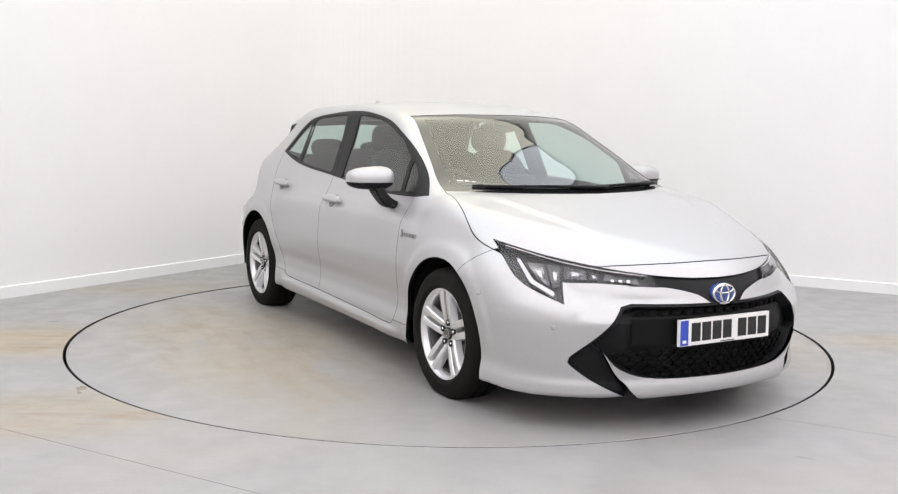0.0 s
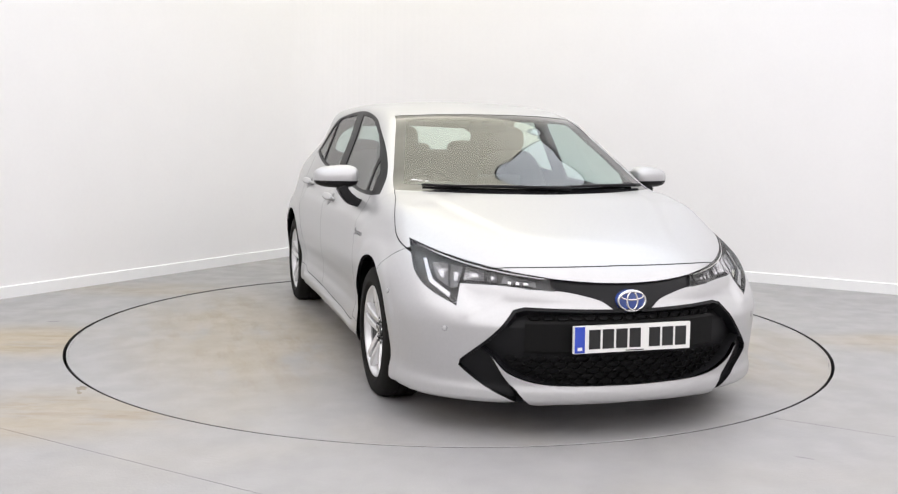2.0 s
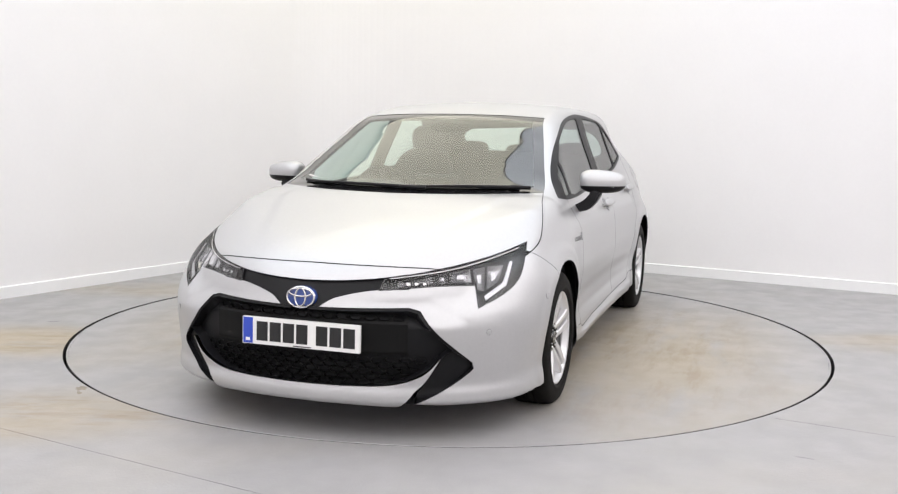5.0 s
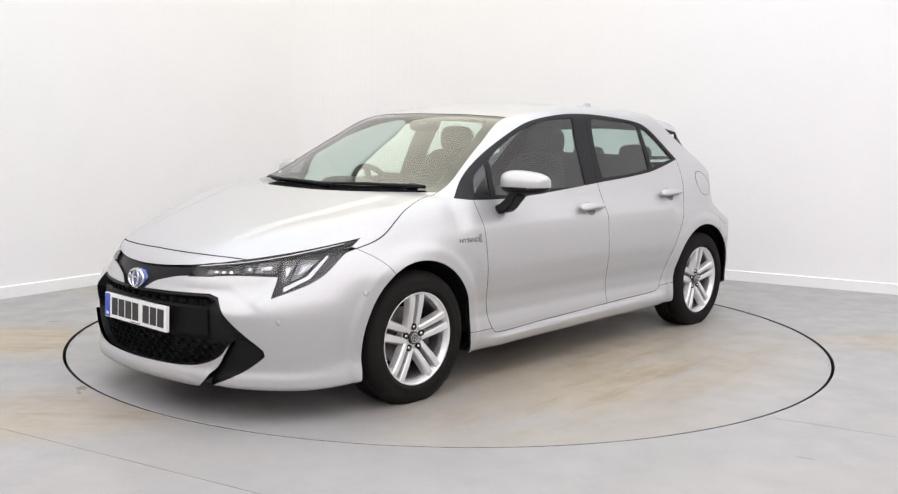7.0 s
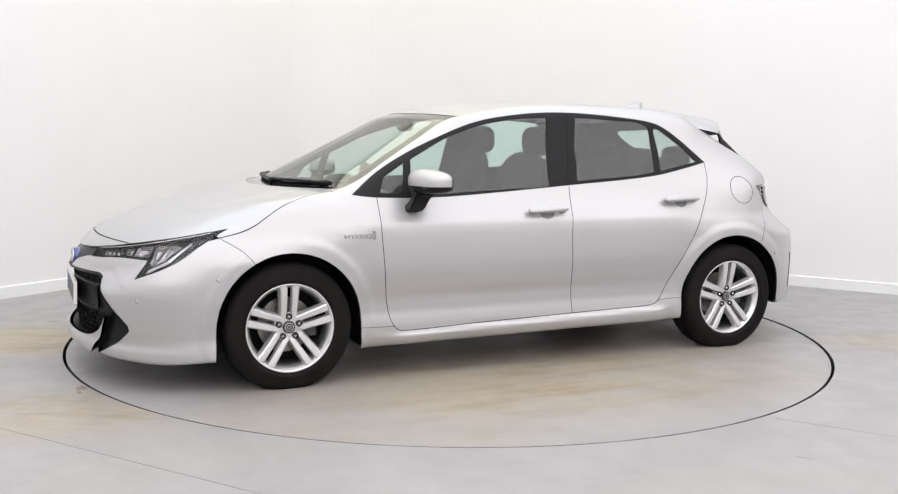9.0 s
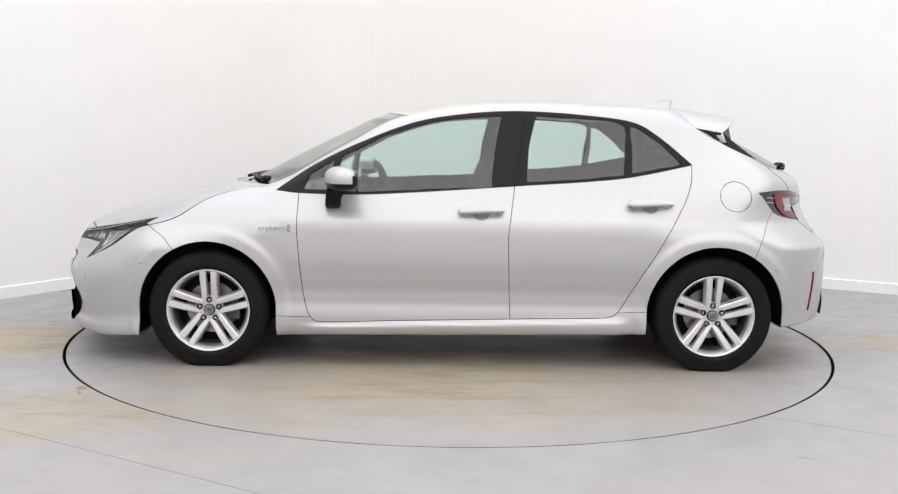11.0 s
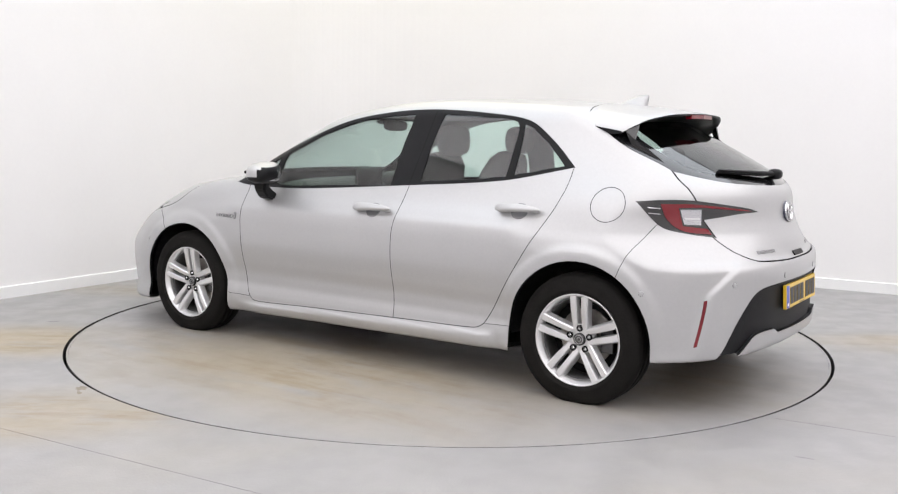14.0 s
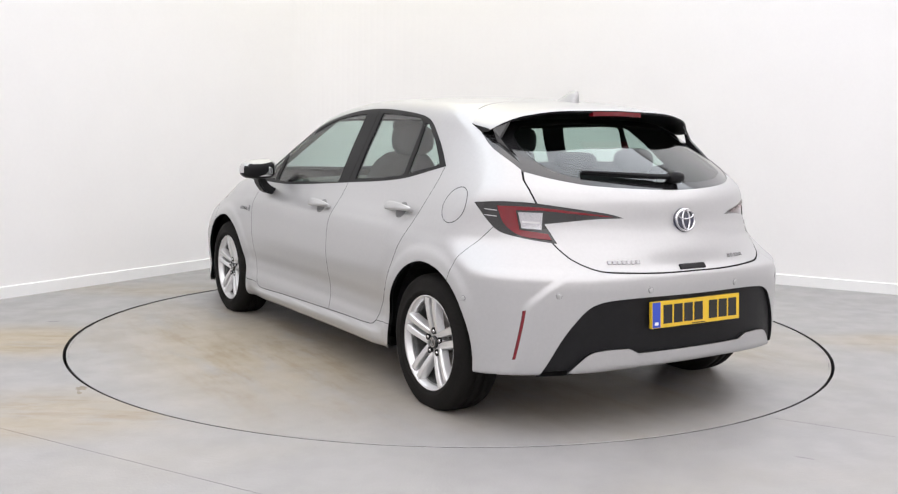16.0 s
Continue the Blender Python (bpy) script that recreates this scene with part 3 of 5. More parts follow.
# front: dark upper band, lower grille, silver blade, headlamp
bow = lambda c: c[:, 0] > 1.75
skin.patch(label_no("upper_grille"), smooth_line([(-0.02, 0.634), (0.14, 0.638), (0.30, 0.650), (0.40, 0.664), (0.42, 0.607), (0.28, 0.603), (0.14, 0.571), (0.085, 0.536), (-0.02, 0.526)], sharp=(0, 3, 4, 7, 8)), "front", bow)
GRILLE = smooth_line([(-0.02, 0.536), (0.25, 0.538), (0.43, 0.540), (0.474, 0.528), (0.570, 0.420), (0.668, 0.318), (0.672, 0.292), (0.60, 0.228), (0.53, 0.184), (0.46, 0.150), (-0.02, 0.125)], sharp=(0, 1, 2, 3, 4, 9, 10))
skin.patch(label_no("lower_grille"), GRILLE, "front", bow)
skin.patch(label_no("corner_trim"), smooth_line([(0.600, 0.372), (0.668, 0.318), (0.672, 0.292), (0.60, 0.228), (0.53, 0.184), (0.46, 0.150), (0.475, 0.20), (0.53, 0.285), (0.566, 0.345)], sharp=(0, 1, 4, 5, 6, 8)), "front", bow, {label_no("lower_grille")})
skin.seam([p for p in GRILLE if p[0] > 0.03 and p[1] > 0.30], "front", bow, half=0.011, only={label_no("lower_grille")}, value=label_no("grille_frame"))
skin.patch(label_no("blade"), smooth_line([(0.556, 0.345), (0.505, 0.285), (0.415, 0.243), (0.295, 0.224), (-0.02, 0.219), (-0.02, 0.165), (0.295, 0.160), (0.415, 0.160), (0.465, 0.205), (0.515, 0.272)], sharp=(0, 4, 5)), "front", bow)
lamp_zone = lambda c: (c[:, 0] > 1.4) & (c[:, 1] > 0.2) & (c[:, 2] > 0.45)
HEADLAMP = smooth_line([(-0.338, 0.768), (-0.39, 0.705), (-0.45, 0.632), (-0.53, 0.583), (-0.663, 0.532), (-0.655, 0.585), (-0.652, 0.614), (-0.83, 0.616), (-1.05, 0.602), (-1.02, 0.650), (-0.797, 0.682), (-0.55, 0.723)], sharp=(0, 4, 6, 8, 9))
skin.patch(label_no("headlamp"), HEADLAMP, "bow", lamp_zone)

# rear: lamps, dark bumper insert, silver diffuser, reflectors
tail_zone = lambda c: (c[:, 0] < -1.3) & (c[:, 2] > 0.7) & (c[:, 1] > 0.2)
TAILLAMP = smooth_line([(-0.301, 0.942), (-0.43, 0.951), (-0.567, 0.946), (-0.86, 0.908), (-0.93, 0.889), (-0.80, 0.884), (-0.60, 0.862), (-0.655, 0.783), (-0.52, 0.800), (-0.41, 0.825), (-0.355, 0.875)], sharp=(0, 4, 6, 7))
skin.patch(label_no("tail_lamp"), TAILLAMP, "stern", tail_zone)
skin.patch(label_no("tail_red"), smooth_line([(-0.40, 0.932), (-0.575, 0.930), (-0.86, 0.899), (-0.885, 0.893), (-0.80, 0.899), (-0.59, 0.917), (-0.480, 0.915), (-0.497, 0.835), (-0.615, 0.822), (-0.632, 0.797), (-0.50, 0.812), (-0.43, 0.86)], sharp=(0, 3, 5, 6, 7, 8, 9)), "stern", tail_zone)
skin.patch(label_no("tail_clear"), smooth_line([(-0.488, 0.908), (-0.592, 0.908), (-0.588, 0.838), (-0.505, 0.842)], sharp=(0, 1, 2, 3)), "stern", tail_zone)
aft = lambda c: c[:, 0] < -1.6
skin.patch(label_no("rear_insert"), smooth_line([(0.72, 0.16), (0.69, 0.275), (0.622, 0.42), (0.541, 0.526), (0.471, 0.559), (0.313, 0.570), (-0.02, 0.571), (-0.02, 0.16)], sharp=(0, 1, 6, 7)), "front", aft)
skin.patch(label_no("diffuser"), smooth_line([(0.600, 0.272), (0.523, 0.345), (0.452, 0.360), (0.345, 0.360), (0.298, 0.338), (-0.02, 0.339), (-0.02, 0.275), (0.3, 0.268)], sharp=(0, 3, 4, 5, 6)), "front", aft)
skin.patch(label_no("reflector"), [(0.754, 0.521), (0.746, 0.526), (0.772, 0.320), (0.779, 0.316)], "front", aft)

# joints between the panels
skin.seam(smooth_line([(-0.02, 0.696), (0.28, 0.692), (0.45, 0.686), (0.515, 0.680)], False), "front", lambda c: (c[:, 0] > 1.8) & (c[:, 2] > 0.62), only={0})
skin.seam(smooth_line([(2.03, 0.50), (1.99, 0.535), (1.87, 0.690), (1.75, 0.765), (1.62, 0.798), (1.5, 0.805), (1.4, 0.790), (1.3, 0.765), (1.2, 0.738), (1.12, 0.722), (1.02, 0.70)], False), "top", lambda c: (c[:, 0] > 1.0) & (c[:, 2] > 0.62), only={0})
DOORSEAM = smooth_line([(0.86, 0.908), (0.861, 0.80), (0.861, 0.713), (0.832, 0.411), (0.805, 0.290), (0.755, 0.242), (0.3, 0.252), (-0.3, 0.267), (-0.757, 0.281), (-0.815, 0.311), (-0.924, 0.493), (-1.032, 0.673),
                        (-1.152, 0.879), (-1.195, 0.99), (-1.205, 1.075)], False, per=8)
skin.seam(DOORSEAM, "side", flank, only={0})
skin.seam(smooth_line([(-0.27, 0.968), (-0.245, 0.80), (-0.232, 0.68), (-0.25, 0.26)], False, per=8), "side", flank, only={0})
skin.seam(smooth_line([(-0.262, 0.95), (-0.30, 1.16), (-0.335, 1.36)], False), "side", cabin, half=0.0016, only={label_no("window_frame")})
skin.seam(smooth_line([(0.96, 0.272), (0.88, 0.268), (0.79, 0.266)], False), "side", flank, half=0.0012, only={0})
skin.seam(smooth_line([(-0.98, 0.315), (-0.9, 0.312), (-0.80, 0.305)], False), "side", flank, half=0.0012, only={0})
skin.seam(smooth_line([(1.67, 0.745), (1.60, 0.705), (1.54, 0.665), (1.49, 0.610)], False), "side", lambda c: (c[:, 1] > 0.70) & (c[:, 2] < 0.75), half=0.0014, only={0})
skin.seam(smooth_line([(-1.665, 0.88), (-1.60, 0.785), (-1.55, 0.70), (-1.51, 0.60)], False), "side", flank, half=0.0014, only={0})
skin.seam(smooth_line([(0.597, 1.085), (0.625, 1.04), (0.630, 0.99), (0.617, 0.935), (0.602, 0.862), (0.583, 0.781), (0.55, 0.725), (0.50, 0.694), (0.44, 0.678), (0.2, 0.667), (-0.02, 0.667)], False), "front", lambda c: (c[:, 0] < -1.5) & (c[:, 2] > 0.6), half=0.003, only={0})
skin.seam(smooth_line([(-1.160, -0.02), (-1.160, 0.30), (-1.166, 0.45), (-1.185, 0.53)], False), "top", lambda c: c[:, 2] > 1.28, half=0.002, only={0})


# ---- the panels become objects ----
def panel_mesh(name, value, both, push=0.0, rim=False):
    """The faces of one label as a mesh with the body's own smooth normals. both: 0 left, 1 right, 2 both halves as one."""
    if isinstance(value, list):
        picked = value
    else:
        picked = [f for f in skin.bm.faces if f[skin.label] in value]
    ids, co, no = {}, [], []
    for f in picked:
        for v in f.verts:
            if v not in ids:
                ids[v] = len(co)
                n = v[skin.nl].normalized()
                co.append(tuple(v.co + n * push))
                no.append(tuple(n))
    polys = [tuple(ids[v] for v in f.verts) for f in picked]
    if rim:
        # the wall round a sunken panel
        mine = set(picked)
        for f in picked:
            for loop in f.loops:
                e = loop.edge
                if sum(1 for g in e.link_faces if g in mine) == 1 and not all(abs(v.co.y) < 1e-5 for v in e.verts):
                    a, b = loop.vert, loop.link_loop_next.vert
                    k = len(co)
                    na, nb = a[skin.nl].normalized(), b[skin.nl].normalized()
                    across = (b.co - a.co).cross(na)
                    across = across.normalized() if across.length > 1e-9 else na
                    co += [tuple(a.co + na * push), tuple(b.co + nb * push), tuple(b.co - nb * 0.0005), tuple(a.co - na * 0.0005)]
                    no += [tuple(-across)] * 4
                    polys.append((k + 1, k, k + 3, k + 2))
    co, no = np.array(co), np.array(no)
    flip = np.array([1, -1, 1])
    if both == 1:
        co, no, polys = co * flip, no * flip, [p[::-1] for p in polys]
    elif both == 2:
        n = len(co)
        back = [i if abs(co[i][1]) < 1e-5 else n + i for i in range(n)]
        polys = polys + [tuple(back[i] for i in p[::-1]) for p in polys]
        co, no = np.vstack([co, co * flip]), np.vstack([no, no * flip])
    me = bpy.data.meshes.new(name)
    me.from_pydata([tuple(c) for c in co], [], polys)
    me.update()
    for p in me.polygons:
        p.use_smooth = True
    me.normals_split_custom_set_from_vertices([tuple(k) for k in no])
    return me


def panel(name, labels, parent, mat, both=2, push=0.0, label="", rim=False):
    value = labels if labels and isinstance(labels[0], bmesh.types.BMFace) else {label_no(k) if isinstance(k, str) else k for k in labels}
    me = panel_mesh(name, value, both, push, rim)
    me.materials.append(mat)
    ob = new(name, me)
    ob.parent = parent
    return tagged(ob, label)


def pieces(value):
    """The separate panels into which the joints cut a label."""
    left = {f for f in skin.bm.faces if f[skin.label] == value}
    out = []
    while left:
        seed = left.pop()
        group, todo = [seed], [seed]
        while todo:
            f = todo.pop()
            for e in f.edges:
                for g in e.link_faces:
                    if g in left:
                        left.discard(g)
                        group.append(g)
                        todo.append(g)
        out.append(group)
    return out


car = tagged(new("car"), "silver five-door hatchback car parked on the turntable", "car")
PANEL_NAMES = {"bonnet": (1.6, 0.3, 0.86), "front_bumper": (1.95, 0.75, 0.40), "front_wing": (0.95, 0.88, 0.70), "front_door": (0.3, 0.86, 0.6), "rear_door": (-0.6, 0.86, 0.6),
               "sill": (0.2, 0.85, 0.21), "rear_bumper": (-1.75, 0.86, 0.5), "tailgate": (-2.0, 0.3, 0.8), "body_shell": (-0.5, 0.2, 1.43)}
hold = {}
for group in pieces(0):
    cs = np.array([f.calc_center_median()[:] for f in group])
    best, name = 9.0, None
    for k, q in PANEL_NAMES.items():
        d = np.min(np.linalg.norm(cs - np.array(q), axis=1))
        if d < best:
            best, name = d, k
    if len(group) < 12:
        continue
    hold.setdefault(name, []).extend(group)
PAIRED = ("front_wing", "front_door", "rear_door", "sill")
made_panel = {}
for name, group in hold.items():
    if name in PAIRED:
        for side in (0, 1):
            made_panel[name, side] = panel(name, group, car, PAINT, side)
    else:
        made_panel[name, 2] = panel(name, group, car, PAINT)
glassy = {label_no(k) for k in ("windscreen", "rear_window", *PANES)}
lamps = {label_no(k) for k in ("headlamp", "tail_lamp", "tail_red", "tail_clear")}
panel("inner_shell", [f for f in skin.bm.faces if f[skin.label] not in glassy | lamps | {HOLE, label_no("lower_grille"), label_no("corner_trim")}], car, SHELL, push=-0.016)
for side in (0, 1):
    panel("window_frame", ["window_frame"], car, TRIM, side, label="satin black window surround")
    for nm in PANES:
        panel("window_pane", [nm], car, SIDEGLASS, side, -0.004, "green-tinted side glass")
panel("windscreen_border", ["windscreen_border"], car, BLACK, push=-0.002)
panel("windscreen", ["windscreen"], car, WINDSCREEN, push=-0.002, label="clear green-tinted windscreen")
panel("rear_window_border", ["rear_border"], car, BLACK, push=-0.002)
panel("rear_window", ["rear_window"], car, WINDSCREEN, push=-0.002, label="clear rear window in the tailgate")
panel("upper_grille", ["upper_grille"], car, LAMPBLACK, push=-0.012, rim=True, label="gloss black band between the headlamps")
lower_grille = panel("lower_grille", ["lower_grille"], car, TRIM, push=-0.045, rim=True, label="black lower grille")
panel("grille_frame", ["grille_frame"], car, TRIM, push=-0.004, rim=True, label="satin black frame round the lower grille")
for side in (0, 1):
    panel("corner_trim", ["corner_trim"], car, LAMPBLACK, side, -0.022, "gloss black corner of the lower grille", rim=True)
panel("front_blade", ["blade"], car, PAINT, push=0.016, rim=True, label="silver lower lip of the bumper")
panel("rear_insert", ["rear_insert"], car, PLASTIC, push=-0.014, rim=True, label="black plastic lower bumper insert")
panel("diffuser", ["diffuser"], car, PAINT, push=0.006, rim=True, label="silver rear diffuser strip")


def on_body(p, way, reach=0.6):
    """The place where a line from p along way meets the body."""
    p, way = np.array(p, float), np.array(way, float)
    way = way / np.linalg.norm(way)
    lo, hi = 0.0, reach
    for _ in range(4):
        s = np.linspace(lo, hi, 60)
        i = max(1, int(np.argmax(body_field(p + s[:, None] * way) < 0)))
        lo, hi = s[i - 1], s[i]
    q = p + hi * way
    return Vector(q), Vector(body_normals(q[None] + 1e-5)[0])


def facing(q, n, up=(0, 0, 1), lift=0.0):
    """A pose at q whose z points along n and whose y points up the surface."""
    n = Vector(n).normalized()
    x = Vector(up).cross(n).normalized()
    y = n.cross(x)
    m = Matrix((x, y, n)).transposed().to_4x4()
    return Matrix.Translation(q + n * lift) @ m


def rear_q(y, z):
    return on_body((-2.6, y, z), (1, 0, 0), 1.6)


def front_q(y, z):
    return on_body((2.7, y, z), (-1, 0, 0), 2.6)


def side_q(x, z, side=1):
    q, n = on_body((x, 1.3, z), (0, -1, 0), 1.2)
    return Vector((q.x, q.y * side, q.z)), Vector((n.x, n.y * side, n.z))


# ---- headlamps ----
def bow_hit(s, z, side):
    """The body under the headlamp view's (s, z)."""
    u, w = np.array((-0.6, 0.8, 0)), np.array((0.8, 0.6, 0))
    q, n = on_body(u * s + w * 2.6 + np.array((0, 0, z)), -w, 2.4)
    return Vector((q.x, q.y * side, q.z)), Vector((n.x, n.y * side, n.z))


def shape_on(hit, outline, depth, thick, side, parent, name, mat, label="", up=(0, 0, 1)):
    """A plate that follows the body under an outline, sunk by depth."""
    bm = bmesh.new()
    top, low = [], []
    for s, z in outline:
        q, n = hit(s, z, side)
        top.append(bm.verts.new(q - n * depth))
        low.append(bm.verts.new(q - n * (depth + thick)))
    n_ = len(top)
    bm.faces.new(top)
    bm.faces.new(low[::-1])
    for i in range(n_):
        k = (i + 1) % n_
        bm.faces.new((top[i], low[i], low[k], top[k]))
    bmesh.ops.recalc_face_normals(bm, faces=bm.faces)
    bmesh.ops.triangulate(bm, faces=[f for f in bm.faces if len(f.verts) > 4])
    return part(name, bm, mat, parent, label)


BOWL = plain("lamp_bowl", (0.36, 0.36, 0.37), 0.16, 0.9, vary=0.25, bump=0.3, scale=90)
INDICATOR = plain("indicator_bowl", (0.13, 0.13, 0.135), 0.25, 0.8, vary=0.2, bump=0.2, scale=120)


def bowl_on(outline, depth, sink, side, parent, name, mat):
    """A faceted hollow under an outline on the headlamp: its rim lies depth below the body, its middle deeper."""
    bm = bmesh.new()
    pts = [np.array(p) for p in outline]
    line = []
    for p, q_ in zip(pts, pts[1:] + pts[:1]):
        line += [p, p + (q_ - p) / 3, p + (q_ - p) * 2 / 3]
    mid = sum(pts) / len(pts)
    rows = []
    for k, deep in ((1.0, 0.0), (0.7, 0.65), (0.32, 1.0)):
        row = []
        for p in line:
            q, n = bow_hit(*(mid + (p - mid) * k), side)
            row.append(bm.verts.new(q - n * (depth + sink * deep)))
        rows.append(row)
    n_ = len(line)
    for u, v in zip(rows, rows[1:]):
        for i in range(n_):
            bm.faces.new((u[i], u[(i + 1) % n_], v[(i + 1) % n_], v[i]))
    bm.faces.new(rows[-1])
    bmesh.ops.recalc_face_normals(bm, faces=bm.faces)
    return part(name, bm, mat, parent)



def headlamp(side):
    k = 0 if side > 0 else 1
    lamp = panel("headlamp", ["headlamp"], car, LAMPDARK, k, -0.042, "clear headlamp with dark surround", rim=True)
    panel("lens", ["headlamp"], lamp, LENS, k, -0.001)
    # a thin bright hook outside, faceted reflector chambers, the indicator and its studs
    for line in ([(-0.464, 0.706), (-0.452, 0.702), (-0.512, 0.616), (-0.528, 0.626)], [(-0.528, 0.626), (-0.512, 0.616), (-0.618, 0.564), (-0.622, 0.580)]):
        shape_on(bow_hit, line, 0.008, 0.012, side, lamp, "running_light", REFLECTOR, "thin bright hooked running light")
    for outline in ([(-0.497, 0.696), (-0.570, 0.692), (-0.604, 0.606), (-0.548, 0.632)], [(-0.580, 0.692), (-0.642, 0.684), (-0.640, 0.606), (-0.612, 0.600)],
                    [(-0.655, 0.686), (-0.742, 0.674), (-0.752, 0.634), (-0.658, 0.632)], [(-0.758, 0.670), (-0.800, 0.664), (-0.806, 0.634), (-0.764, 0.634)]):
        bowl_on(outline, 0.016, 0.024, side, lamp, "reflector_bowl", BOWL)
        mid = np.mean(np.array(outline), 0)
        shape_on(bow_hit, [tuple(mid + 0.34 * (np.array(p) - mid)) for p in outline], 0.022, 0.006, side, lamp, "projector", REFLECTOR)
    bowl_on([(-0.975, 0.622), (-0.825, 0.634), (-0.830, 0.664), (-0.965, 0.645)], 0.020, 0.012, side, lamp, "indicator", INDICATOR)
    for i in range(3):
        s = -0.935 + 0.034 * i
        shape_on(bow_hit, [(s, 0.629), (s + 0.014, 0.630), (s + 0.013, 0.640), (s - 0.001, 0.639)], 0.018, 0.006, side, lamp, "stud", CHROME)
    bm = bmesh.new()
    tube(bm, [bow_hit(-1.0 + 0.6 * t / 14, 0.648 + 0.098 * t / 14 - 0.012 * math.sin(math.pi * t / 14), side)[0] for t in range(15)], 0.0022, 6)
    part("brow_strip", bm, CHROME, lamp, "thin bright strip along the lamp's top")


headlamp(1)
headlamp(-1)


# ---- tail lamps ----
def stern_hit(s, z, side):
    u, w = np.array((0.6, 0.8, 0)), np.array((-0.8, 0.6, 0))
    q, n = on_body(u * s + w * 2.6 + np.array((0, 0, z)), -w, 2.4)
    return Vector((q.x, q.y * side, q.z)), Vector((n.x, n.y * side, n.z))


for side in (0, 1):
    lamp = panel("tail_lamp", ["tail_lamp"], car, BLACK, side, -0.004, "dark tail lamp with red light bar", rim=True)
    panel("red_lens", ["tail_red"], lamp, REDLENS, side, 0.002)
    panel("clear_lens", ["tail_clear"], lamp, REFLECTOR, side, -0.002)
    sg = 1 if side == 0 else -1
    for z in (0.918, 0.893):
        shape_on(stern_hit, [(-0.345, z), (-0.40, z - 0.004), (-0.40, z - 0.008), (-0.35, z - 0.004)], -0.001, 0.003, sg, lamp, "fin", CHROME)
    shape_on(stern_hit, [(-0.505, 0.872), (-0.58, 0.870), (-0.58, 0.862), (-0.508, 0.864)], -0.001, 0.003, sg, lamp, "lens_bar", CHROME)
    panel("reflector", ["reflector"], car, REDLENS, side, -0.003, "narrow upright red reflector", rim=True)


